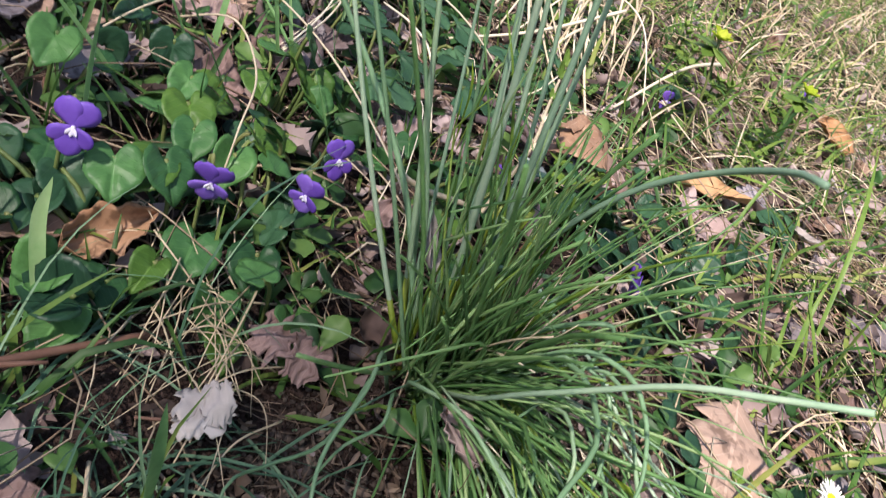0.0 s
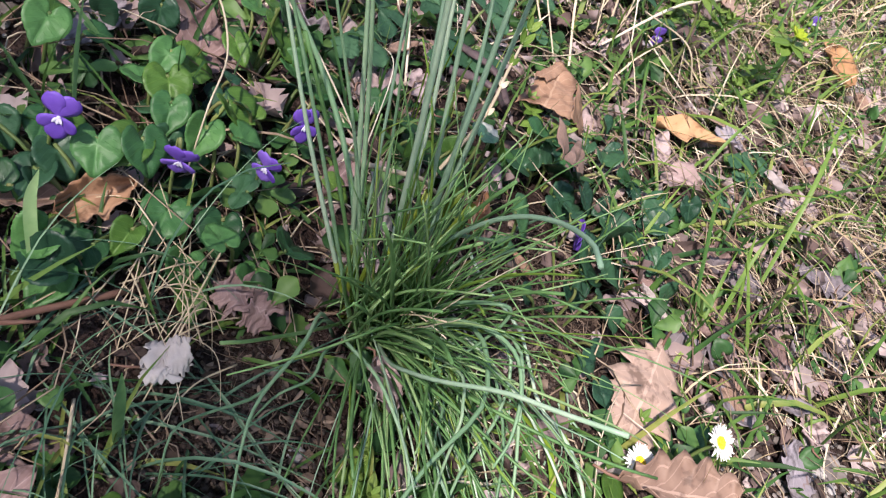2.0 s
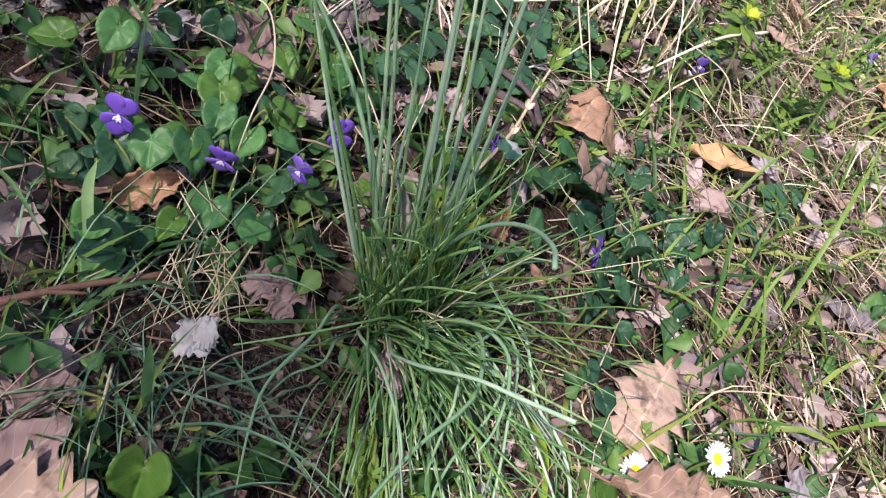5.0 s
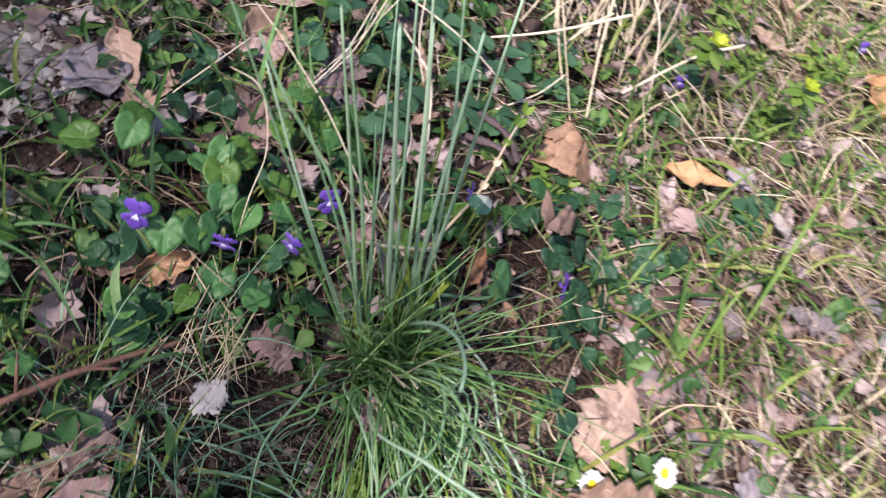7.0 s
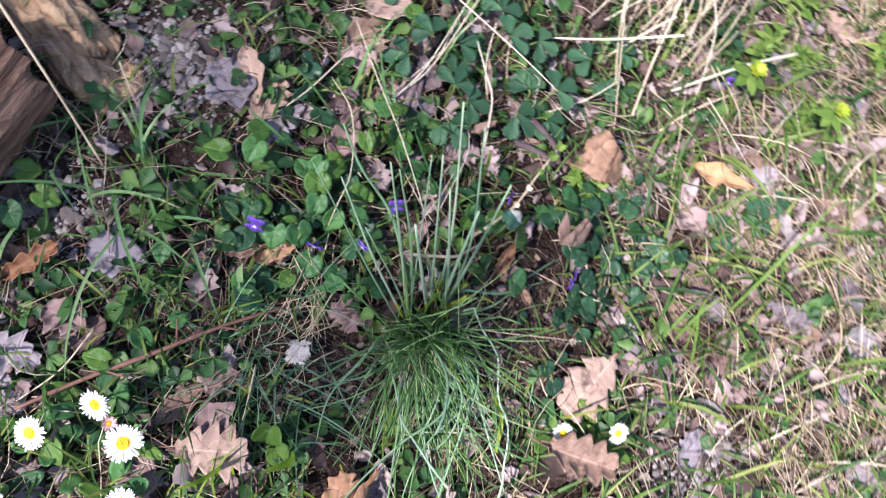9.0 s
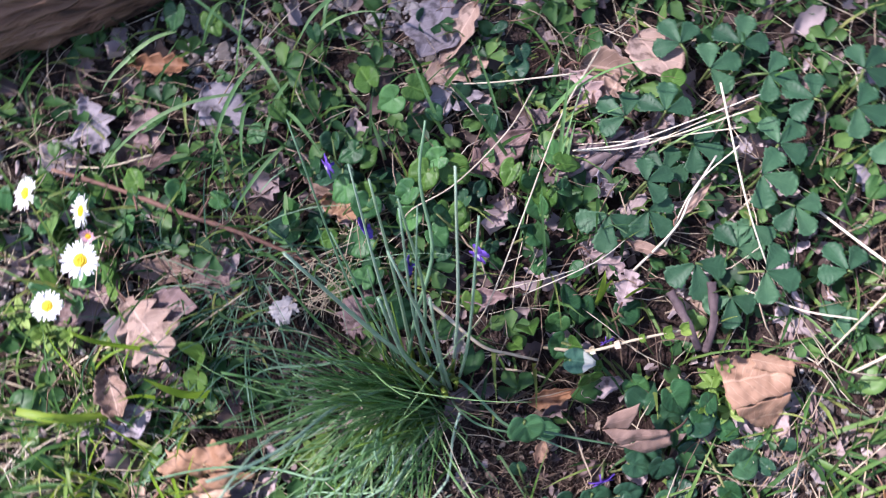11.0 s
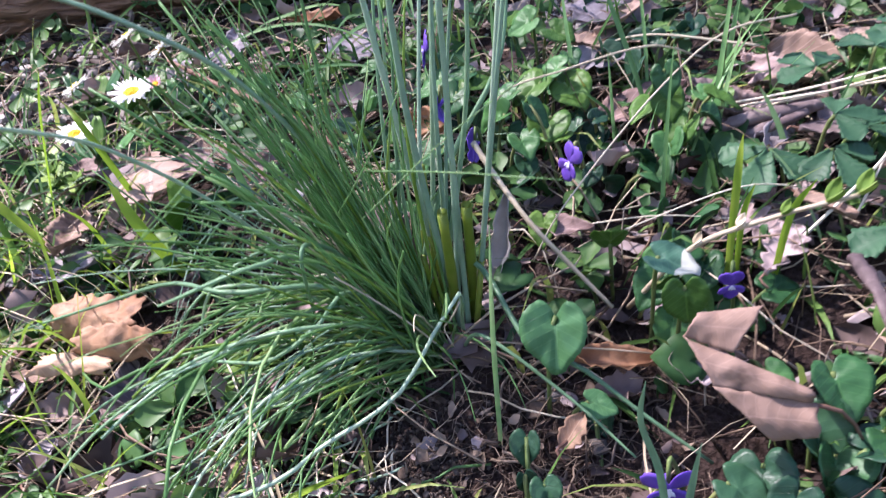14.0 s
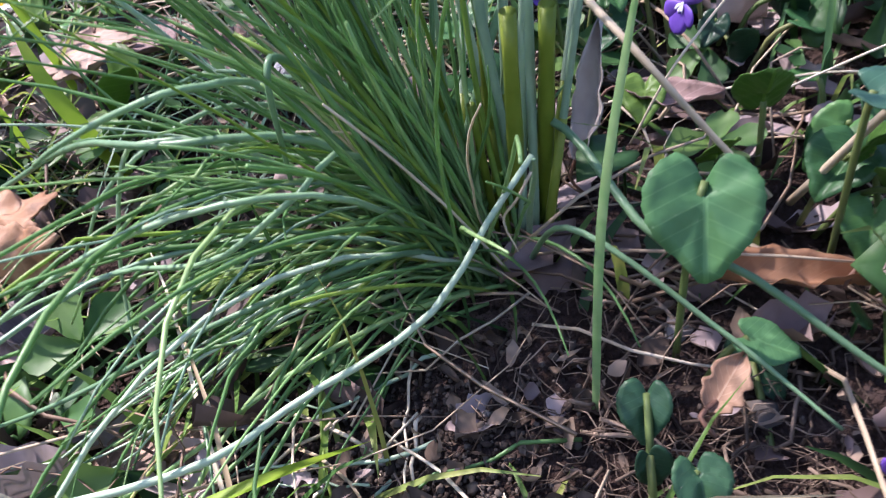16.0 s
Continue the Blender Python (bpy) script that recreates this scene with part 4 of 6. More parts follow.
violet((-0.185, 0.0), [], [(-0.183, -0.005, 0.034, 0.026, -80, 30), (-0.163, -0.035, 0.02, 0.024, -70, 14), (-0.175, 0.015, 0.02, 0.017, 30, 14)], PLAIN)
violet((-0.2, -0.075), [], [(-0.2, -0.075, 0.02, 0.02, 20, 14), (-0.19, -0.09, 0.016, 0.021, -60, 12), (-0.165, -0.085, 0.014, 0.019, -20, 12)], PLAIN)
violet((-0.165, -0.14), [], [(-0.165, -0.14, 0.018, 0.025, -20, 12), (-0.155, -0.12, 0.016, 0.02, 60, 12), (-0.175, -0.165, 0.02, 0.026, 200, 12)], PLAIN)
violet((-0.245, -0.045), [], [(-0.245, -0.045, 0.014, 0.017, 0, 12), (-0.235, -0.065, 0.012, 0.019, -60, 12)], PLAIN)


# ---- daisies ----
def daisy(u, v, h, size=0.024, face=(0.15, 0.0, 0.9), pink=False, leaves=6):
    size *= 0.8
    r = random.Random(int((u + 5) * 7000 + v * 900))
    label = "small half-closed daisy with pink petal tips" if pink else "white daisy with a yellow centre on a green stalk"
    t = thing("daisy", at(u, v), label, "daisy", "daisies in the grass")
    d = Vector(face).normalized()
    m = Matrix.Translation((0, 0, h)) @ d.to_track_quat("Z", "Y").to_matrix().to_4x4()
    g = Geo()
    n = 17 if pink else 31
    for layer in (0, 1):
        for k in range(n if not pink else n // (1 + layer)):
            lift = r.gauss(-14 if layer else -4, 6) - (35 if pink else 0)
            q = m @ turn(0, 0, 360 * (k + 0.5 * layer) / n + r.gauss(0, 3)) @ Matrix.Translation((size * 0.12, 0, 0)) @ turn(0, lift, 0)
            g = Geo()
            blade_leaf(g, size * r.uniform(0.33, 0.42), size * 0.085, lambda s: 0.55 + 0.45 * math.sin(math.pi * s**0.8) if s < 0.98 else 0.4, 4, 2, r.uniform(-0.25, 0.05), 0.1, 0.0, 0.0, 0.0, k, q)
            part("petal", g, PINK if pink else WHITE, t)
    disc = Geo()
    for ring, cnt in ((0.0, 1), (0.35, 7), (0.68, 13), (0.95, 19)):
        for k in range(cnt):
            w = 2 * math.pi * k / cnt + ring
            blob(disc, m @ Vector((size * 0.165 * ring * math.cos(w), size * 0.165 * ring * math.sin(w), size * (0.085 - 0.07 * ring**2))), size * 0.075, r, 1.0)
    part("disc", disc, YELLOW, t, "domed yellow centre")
    cup = Geo()
    for k in range(12):
        blade_leaf(cup, size * 0.2, size * 0.08, oval, 3, 2, 0.3, 0.2, 0, 0, 0.0, k, m @ turn(0, 0, 30 * k) @ Matrix.Translation((size * 0.03, 0, -size * 0.05)) @ turn(0, -14, 0))
    part("sepals", cup, STEM, t)
    foot = Vector((r.uniform(-0.008, 0.004), r.uniform(-0.006, 0.006), -0.004))
    head = m @ Vector((0, 0, -size * 0.04))
    part("stalk", tube(Geo(), curve([foot, foot.lerp(head, 0.6) + Vector((-0.003, 0, 0)), head], 8), [0.0008] * 8, 5), STEM, t)
    for k in range(leaves):
        az = 360 * k / leaves + r.uniform(-20, 20)
        g = blade_leaf(Geo(), r.uniform(0.02, 0.032), r.uniform(0.008, 0.011), lambda s: 0.16 + 0.9 * max(0, math.sin(math.pi * max(0, s - 0.25) / 0.78)) ** 0.7, 9, 4, 0.15, 0.18, 0.0006, 0.0, 0.0004, k, Matrix.Translation((foot.x, foot.y, 0.003)) @ turn(0, r.uniform(-42, -12), az))
        part("leaf", g, YOUNG_LEAF if k % 3 == 0 else VIOLET_LEAF, t)


daisy(-0.175, -0.216, 0.049, 0.024, (-0.15, -0.45, 0.85))
daisy(-0.132, -0.194, 0.041, 0.027, (-0.05, 0.0, 0.9))
daisy(-0.157, -0.185, 0.050, 0.023, (-0.1, -0.6, 0.7))
daisy(-0.113, -0.222, 0.029, 0.022, (-0.05, 0.1, 0.9))
daisy(-0.17, -0.2605, 0.022, 0.023, (-0.1, -0.4, 0.85))
daisy(-0.146, -0.190, 0.036, 0.013, (0.3, 0.0, 0.9), True, 4)
daisy(0.128, -0.012, 0.034, 0.019, (0.25, -0.2, 0.9))
daisy(0.099, -0.032, 0.018, 0.019, (0.1, -0.2, 0.9), False, 4)


# ---- fallen leaves ----
KEEP = [(-0.081, -0.092, 0.016), (0.107, 0.212, 0.02), (0.008, 0.151, 0.024), (0.018, 0.081, 0.018), (-0.09, -0.172, 0.02), (-0.003, 0.044, 0.01)]
OAKS, DEADS = "fallen oak leaves", "fallen leaves on the bank"


def oak_leaf(u, v, h, az, length, width, label, bow=0.1, cup=0.15, pitch=0, roll=0, mat=None, seed=1):
    g = blade_leaf(Geo(), length, width, lobed, 64, 10, bow, cup, length * 0.04, 0.32, 0.0005, seed, None, 0.0, 0.16)
    m = at(u, v, h + 0.006, 0, 0, az) @ turn(roll, pitch, 0) @ Matrix.Translation((-length * 0.5, 0, 0))
    KEEP.append((u, v, length * 0.42))
    ob = solo("oak_leaf", g, mat or OAK, m, label, "leaf", OAKS)
    stalk = tube(Geo(), curve([(0.004, 0, 0), (-length * 0.1, 0.001, 0.001), (-length * 0.2, 0.004, 0.0)], 5), [0.0008, 0.0007, 0.0007, 0.0006, 0.0006], 5)
    part("stalk", stalk, TWIG, ob)


def dead_leaf(u, v, h, az, length, width, label, bow=0.1, cup=0.2, pitch=0, roll=0, mat=None, seed=1, lobes=False, twist=0.0):
    length, width, roll, pitch = length * 0.86, width * 0.86, roll + 14 * math.sin(seed * 2.4), pitch + 9 * math.sin(seed * 4.1)
    g = blade_leaf(Geo(), length, width, lobed if lobes else oval, 48 if lobes else 22, 10, bow, cup, length * 0.06, 0.35 if lobes else 0.0, 0.0005, seed, None, twist, 0.4)
    m = at(u, v, h - 0.002, 0, 0, az) @ turn(roll, pitch, 0) @ Matrix.Translation((-length * 0.5, 0, 0))
    ob = solo("dead_leaf", g, mat or DEAD, m, label, "leaf", DEADS)
    stalk = tube(Geo(), curve([(0.003, 0, 0), (-length * 0.12, 0.001, 0.001), (-length * 0.22, -0.003, 0.0)], 5), [0.0006, 0.0006, 0.0005, 0.0005, 0.0004], 5)
    part("stalk", stalk, TWIG, ob)


def leaf_patch(geo, a, b, c, d, seed, crumple=0.0012, ragged=0.05):
    """A torn piece of leaf between four corners, with an uneven rim and crumpled face."""
    a, b, c, d = Vector(a), Vector(b), Vector(c), Vector(d)
    face = (b - a).cross(d - a).normalized()
    n, k = 22, 12
    v, uv, f = [], [], []
    for i in range(n + 1):
        for j in range(k + 1):
            x, y = i / n, j / k
            x2 = x + ragged * noise.noise((y * 5, seed, x)) * (0.3 + abs(x - 0.5))
            y2 = y + ragged * noise.noise((x * 7, seed * 1.9, y)) * (0.3 + abs(y - 0.5))
            p = a.lerp(b, x2).lerp(d.lerp(c, x2), y2)
            q = p * 90
            v.append(p + face * crumple * (1.3 * noise.noise((q.x + seed, q.y, q.z)) + 0.6 * noise.noise((q.x * 3, q.y * 3 + seed, q.z * 3)) + 1.2 * math.sin(math.pi * y)))
            uv.append((x, y))
    m = len(v)
    for i in range(n):
        for j in range(k):
            q = i * (k + 1) + j
            f.append((q, q + k + 1, q + k + 2, q + 1))
    v += [p - face * 0.0004 for p in v]
    uv += uv
    f += [tuple(x + m for x in reversed(q)) for q in f]
    rim = list(range(k + 1)) + [i * (k + 1) + k for i in range(1, n + 1)] + [n * (k + 1) + j for j in range(k - 1, -1, -1)] + [i * (k + 1) for i in range(n - 1, 0, -1)]
    for p, q in zip(rim, rim[1:] + rim[:1]):
        f.append((p, q, q + m, p + m))
    return geo.add(v, f, uv)


def folded_leaf():
    """A leaf folded along a ridge: one half leans uphill, the other hangs towards the violet."""
    g = leaf_patch(Geo(), (0.0152, 0.0622, 0.0512), (0.0182, 0.0755, 0.0485), (0.0065, 0.0835, 0.0552), (0.010, 0.066, 0.0552), 7.3)
    leaf_patch(g, (0.0262, 0.0705, 0.0445), (0.0262, 0.0955, 0.0385), (0.0235, 0.0955, 0.0412), (0.0152, 0.0622, 0.0515), 3.1, 0.0014)
    leaf_patch(g, (0.0342, 0.0855, 0.0315), (0.0325, 0.0975, 0.0325), (0.0262, 0.0965, 0.0385), (0.0262, 0.0705, 0.0442), 5.6, 0.001)
    ob = solo("dead_leaf", g, PINKISH, S, "folded pinkish-brown dead leaf standing on edge", "leaf", DEADS)
    part("stalk", tube(Geo(), curve([(0.026, 0.095, 0.038), (0.024, 0.106, 0.03), (0.022, 0.118, 0.002)], 6), [0.0007, 0.0007, 0.0006, 0.0006, 0.0005, 0.0005], 5), TWIG, ob)


def arched_leaf():
    """A large leaf bent over a ridge: its upper half lies back uphill, a torn corner hangs down the slope."""
    g = leaf_patch(Geo(), (0.0235, 0.1325, 0.0235), (0.0195, 0.1675, 0.0255), (0.001, 0.1645, 0.021), (-0.0055, 0.134, 0.015), 5.4, 0.002, 0.12)
    leaf_patch(g, (0.0365, 0.150, 0.006), (0.0385, 0.158, 0.006), (0.0205, 0.1655, 0.0252), (0.0238, 0.136, 0.0232), 9.7, 0.0012, 0.1)
    leaf_patch(g, (0.004, 0.15, 0.0245), (0.0125, 0.17, 0.026), (0.0055, 0.1715, 0.0255), (-0.0045, 0.1515, 0.022), 2.2, 0.0012, 0.15)
    ob = solo("dead_leaf", g, TAWNY, S, "large tan dead leaf arched over the litter", "leaf", DEADS)
    part("stalk", tube(Geo(), curve([(0.006, 0.169, 0.019), (0.008, 0.18, 0.02), (0.014, 0.19, 0.016)], 6), [0.0008, 0.0008, 0.0007, 0.0007, 0.0006, 0.0006], 5), TWIG, ob)


def sunlit_leaf():
    """A broad crumpled oak leaf: it lies flat uphill, is torn across, and its lower half curls up."""
    g = leaf_patch(Geo(), (-0.003, -0.177, 0.011), (0.0005, -0.138, 0.015), (-0.018, -0.136, 0.02), (-0.019, -0.173, 0.02), 4.4, 0.003, 0.22)
    leaf_patch(g, (0.006, -0.163, 0.012), (0.006, -0.128, 0.012), (-0.001, -0.122, 0.027), (0.0, -0.157, 0.022), 8.2, 0.002, 0.2)
    KEEP.append((0.0, -0.15, 0.03))
    ob = solo("oak_leaf", g, RUST, S, "large crumpled orange-tan oak leaf lying in sunlight", "leaf", OAKS)
    # the curled lobe gets a lighter tan to stand for sun through it
    lobe = leaf_patch(Geo(), (0.017, -0.178, 0.012), (0.013, -0.143, 0.012), (0.005, -0.143, 0.014), (0.008, -0.17, 0.015), 6.1, 0.002, 0.25)
    part("lobe", lobe, TAWNY, ob, "curled lobe tinted paler for sun shining through")
    part("stalk", tube(Geo(), curve([(-0.004, -0.174, 0.012), (0.004, -0.186, 0.012), (0.012, -0.196, 0.006)], 6), [0.0009, 0.0008, 0.0008, 0.0007, 0.0007, 0.0006], 5), TWIG, ob)


folded_leaf()
arched_leaf()
TAN, CURL = "fallen tan oak leaf with deep lobes", "curled brown dead leaf lying on the litter"
GREY, BRN = "flat weathered grey dead leaf", "dull brown dead leaf pressed into the litter"
oak_leaf(0.1, 0.01, 0.010, -100, 0.06, 0.046, TAN, -0.1, -0.06, 0, 2, OAK, 1)
oak_leaf(-0.09, -0.172, 0.012, 30, 0.048, 0.036, "fallen tan-brown oak leaf with deep lobes", 0.1, 0.12, -4, 0, OAK, 2)
sunlit_leaf()
oak_leaf(0.114, -0.041, 0.018, 15, 0.056, 0.036, "tan oak leaf curled up at its edges", 0.2, 0.35, 0, -8, OAK, 4)
dead_leaf(0.03, 0.152, 0.01, 40, 0.045, 0.034, BRN, 0.0, 0.2, 12, 20, DEAD, 6)
dead_leaf(-0.006, 0.07, 0.016, 100, 0.028, 0.016, CURL, 0.3, 0.8, 0, 30, DEAD, 8)
dead_leaf(0.107, 0.212, 0.018, 15, 0.062, 0.019, "narrow orange strip of curled bark", 0.0, 0.6, 0, 0, ORANGE, 9)
dead_leaf(0.138, 0.238, 0.012, 60, 0.03, 0.024, GREY, 0.1, 0.2, 0, 10, GREYLEAF, 10)
dead_leaf(-0.112, -0.134, 0.008, 100, 0.034, 0.03, GREY, 0.1, 0.1, 0, 0, DEAD, 11, True)
dead_leaf(-0.122, -0.162, 0.01, -100, 0.045, 0.017, "narrow pale brown dead leaf", 0.1, 0.3, 0, 0, OAK, 12, False, 0.5)
dead_leaf(0.088, 0.08, 0.01, -60, 0.036, 0.021, "pale brown dead leaf with small holes", 0.1, 0.25, 0, 0, DEAD, 13)
dead_leaf(0.208, 0.15, 0.012, 10, 0.055, 0.026, GREY, 0.1, 0.2, 0, 0, GREYLEAF, 14, True)
dead_leaf(0.253, 0.205, 0.01, -50, 0.04, 0.032, GREY, 0.1, 0.15, 0, 0, GREYLEAF, 15)
dead_leaf(0.279, 0.176, 0.01, 20, 0.04, 0.032, GREY, 0.1, 0.2, 0, 10, GREYLEAF, 16)
dead_leaf(0.187, 0.082, 0.008, 60, 0.05, 0.024, BRN, 0.1, 0.2, 0, 0, DEAD, 17)
dead_leaf(0.122, 0.049, 0.01, 30, 0.03, 0.024, BRN, 0.1, 0.3, 0, 10, GREYLEAF, 18)
dead_leaf(0.145, 0.061, 0.01, 70, 0.035, 0.03, GREY, 0.1, 0.2, 0, 0, GREYLEAF, 19)
dead_leaf(0.16, 0.035, 0.008, -30, 0.035, 0.026, GREY, 0.1, 0.2, 0, 0, GREYLEAF, 20)
dead_leaf(-0.226, 0.026, 0.014, -35, 0.05, 0.04, "large greyish-purple dead leaf", 0.1, 0.1, 0, 0, GREYLEAF, 21)
dead_leaf(-0.218, 0.04, 0.016, -40, 0.05, 0.022, "long brown dead leaf leaning on another", 0.1, 0.3, 0, 20, OAK, 22)
dead_leaf(-0.21, -0.109, 0.012, 20, 0.045, 0.033, GREY, 0.15, 0.2, 0, 0, GREYLEAF, 23)
dead_leaf(-0.249, -0.143, 0.014, 70, 0.055, 0.018, "long rusty-brown curled dead leaf", 0.2, 0.6, 0, 0, RUST, 24, True)
dead_leaf(-0.222, -0.19, 0.012, 10, 0.045, 0.03, GREY, 0.1, 0.3, 0, 10, GREYLEAF, 25, True)
dead_leaf(-0.21, -0.157, 0.01, 10, 0.033, 0.026, BRN, 0.1, 0.3, 0, 0, DEAD, 26)
dead_leaf(-0.136, -0.046, 0.012, 60, 0.034, 0.018, "crisp brown dead leaf beside the violets", 0.3, 1.0, 0, 15, RUST, 27)
dead_leaf(-0.2, 0.032, 0.012, 100, 0.05, 0.036, "tan dead leaf with a torn edge", 0.1, 0.2, 0, 0, OAK, 28, True)
dead_leaf(-0.183, 0.027, 0.012, 80, 0.045, 0.02, GREY, 0.1, 0.3, 0, 0, GREYLEAF, 29)
dead_leaf(-0.145, 0.048, 0.014, 110, 0.05, 0.024, "greyish-pink dead leaf under grass", 0.1, 0.35, 0, 0, DEAD, 30)
dead_leaf(-0.0155, -0.066, 0.026, -50, 0.024, 0.016, CURL, 0.2, 0.6, 0, 0, DEAD, 31)
dead_leaf(0.105, 0.165, 0.012, -30, 0.032, 0.026, CURL, 0.3, 0.4, -10, 0, DEAD, 32)
dead_leaf(0.124, 0.4, 0.014, -20, 0.055, 0.038, "rusty dead leaf among yellow-green plants", 0.1, 0.2, 0, 0, OAK, 33, True)
dead_leaf(0.238, 0.418, 0.022, -80, 0.06, 0.04, "bright orange dead leaf", 0.2, 0.3, 0, 0, ORANGE, 34)
dead_leaf(0.171, 0.208, 0.018, -70, 0.032, 0.012, "small cream curled dead leaf", 0.4, 0.7, 0, 0, PAPER, 35)
dead_leaf(0.22, 0.54, 0.012, 10, 0.05, 0.035, BRN, 0.1, 0.2, 0, 0, DEAD, 36)
dead_leaf(0.328, 0.081, 0.01, 10, 0.045, 0.032, BRN, 0.1, 0.2, 0, 0, GREYLEAF, 37)
dead_leaf(-0.099, -0.154, 0.016, 70, 0.034, 0.022, BRN, 0.2, 0.4, 0, 0, DEAD, 59)
dead_leaf(0.075, -0.162, 0.014, 80, 0.03, 0.022, "curled orange-brown dead leaf in the grass", 0.3, 0.6, 0, 0, TAWNY, 62)
dead_leaf(0.087, -0.114, 0.014, 20, 0.034, 0.028, "small tan dead leaf in the litter", 0.2, 0.4, 0, 0, OAK, 63)
dead_leaf(-0.113, -0.212, 0.01, -60, 0.045, 0.028, BRN, 0.1, 0.2, 0, 0, DEAD, 38)
dead_leaf(-0.151, -0.059, 0.012, 40, 0.03, 0.016, CURL, 0.1, 0.5, 0, 0, OAK, 39)
dead_leaf(-0.18, 0.12, 0.016, 70, 0.04, 0.028, "pinkish-tan dead leaf in the shade", 0.1, 0.3, 0, 20, OAK, 40)
dead_leaf(-0.177, 0.147, 0.022, 20, 0.045, 0.04, "broken tan dead leaf with a dark crack", 0.1, 0.15, 0, 0, OAK, 41)
dead_leaf(-0.003, 0.044, 0.014, 92, 0.034, 0.011, "rolled orange-brown dead leaf", 0.1, 1.1, 0, 0, RUST, 42)
dead_leaf(-0.065, 0.02, 0.016, 80, 0.03, 0.012, CURL, 0.2, 0.6, 0, 0, DEAD, 43)
dead_leaf(-0.052, 0.098, 0.018, 150, 0.026, 0.018, BRN, 0.2, 0.3, 0, 0, DEAD, 44, True)
dead_leaf(-0.07, 0.09, 0.014, 50, 0.028, 0.018, GREY, 0.2, 0.3, 0, 0, DEAD, 45, True)
dead_leaf(0.09, 0.37, 0.012, 50, 0.04, 0.03, BRN, 0.1, 0.2, 0, 0, DEAD, 46)
dead_leaf(-0.046, 0.002, 0.03, 165, 0.038, 0.008, "standing curl of pale papery bark", 0.2, 1.0, -35, 0, WHITISH, 47)
dead_leaf(0.1, 0.06, 0.012, -40, 0.03, 0.012, "torn white papery leaf scrap", 0.2, 0.7, 0, 0, PAPER, 48, True)
dead_leaf(-0.055, -0.2, 0.014, 10, 0.04, 0.022, "pale curled leaf in the sunlit grass", 0.4, 0.6, 0, 0, OAK, 49)


r = random.Random(17)
LOOK = ((DEAD, BRN), (GREYLEAF, GREY), (DEAD, CURL), (OAK, "small tan dead leaf in the litter"))
for i in range(85):
    u, v = (r.uniform(0.06, 0.36), r.uniform(-0.06, 0.55)) if i % 4 else (r.uniform(-0.3, 0.06), r.uniform(-0.26, 0.3))
    if (u + 0.02) ** 2 + (v + 0.03) ** 2 < 0.006 or (u - 0.04) ** 2 + (v - 0.025) ** 2 < 0.0022 or (u + 0.05) ** 2 + (v - 0.08) ** 2 < 0.0016:
        continue
    l = r.uniform(0.02, 0.042)
    mat, label = LOOK[r.choice((0, 0, 1, 1, 2, 3))]
    dead_leaf(u, v, r.uniform(0.004, 0.01), r.uniform(0, 360), l, l * r.uniform(0.45, 0.8), label, r.gauss(0.1, 0.3), r.gauss(0.2, 0.3), 0, r.gauss(0, 10), mat, 100 + i, r.random() < 0.15, r.gauss(0, 0.3))


for i in range(34):
    u, v, l = r.uniform(0.06, 0.36), r.uniform(0.18, 0.6), r.uniform(0.016, 0.034)
    mat, label = LOOK[r.choice((0, 1, 3, 3))]
    dead_leaf(u, v, r.uniform(0.006, 0.014), r.uniform(0, 360), l, l * r.uniform(0.45, 0.8), label, r.gauss(0.2, 0.3), r.gauss(0.4, 0.3), 0, r.gauss(0, 14), mat, 300 + i, r.random() < 0.15, r.gauss(0, 0.3))
for i in range(16):
    u, v, l = r.uniform(-0.06, 0.1), r.uniform(-0.3, -0.13), r.uniform(0.022, 0.04)
    mat, label = LOOK[r.choice((0, 1, 2, 3, 3))]
    dead_leaf(u, v, r.uniform(0.006, 0.014), r.uniform(0, 360), l, l * r.uniform(0.45, 0.8), label, r.gauss(0.2, 0.3), r.gauss(0.4, 0.3), 0, r.gauss(0, 14), mat, 200 + i, r.random() < 0.15, r.gauss(0, 0.3))


def torn_leaf():
    g = leaf_patch(Geo(), (-0.083, -0.06, 0.008), (-0.07, -0.064, 0.011), (-0.068, -0.045, 0.012), (-0.08, -0.044, 0.01), 3.7, 0.002, 0.45)
    leaf_patch(g, (-0.071, -0.064, 0.01), (-0.06, -0.062, 0.006), (-0.059, -0.05, 0.012), (-0.07, -0.046, 0.013), 5.2, 0.002, 0.45)
    solo("dead_leaf", g, DEAD, S, "torn purplish-grey dead leaf beside the clump", "leaf", DEADS)


def crumpled():
    g = leaf_patch(Geo(), (-0.002, -0.007, 0.0), (0.011, -0.009, 0.005), (0.013, 0.0, 0.006), (0.0, 0.001, 0.001), 2.7, 0.0012, 0.5)
    leaf_patch(g, (0.002, -0.001, 0.005), (0.014, 0.001, 0.002), (0.018, 0.008, 0.009), (0.004, 0.009, 0.001), 6.4, 0.0014, 0.5)
    leaf_patch(g, (0.009, -0.008, 0.002), (0.018, -0.005, 0.007), (0.015, 0.004, 0.013), (0.008, 0.001, 0.007), 9.1, 0.001, 0.4)
    ob = solo("bleached_leaf", g, WHITISH, at(-0.081, -0.092, 0.014, 0, 0, 40, 0.85) @ Matrix.Translation((-0.01, 0, 0)), "crumpled bleached leaf, almost white", "leaf")
    part("stalk", tube(Geo(), curve([(0.002, 0, 0), (-0.005, 0.001, 0.001), (-0.01, 0.003, 0.0)], 5), [0.0007, 0.0006, 0.0006, 0.0005, 0.0005], 5), TWIG, ob)


crumpled()


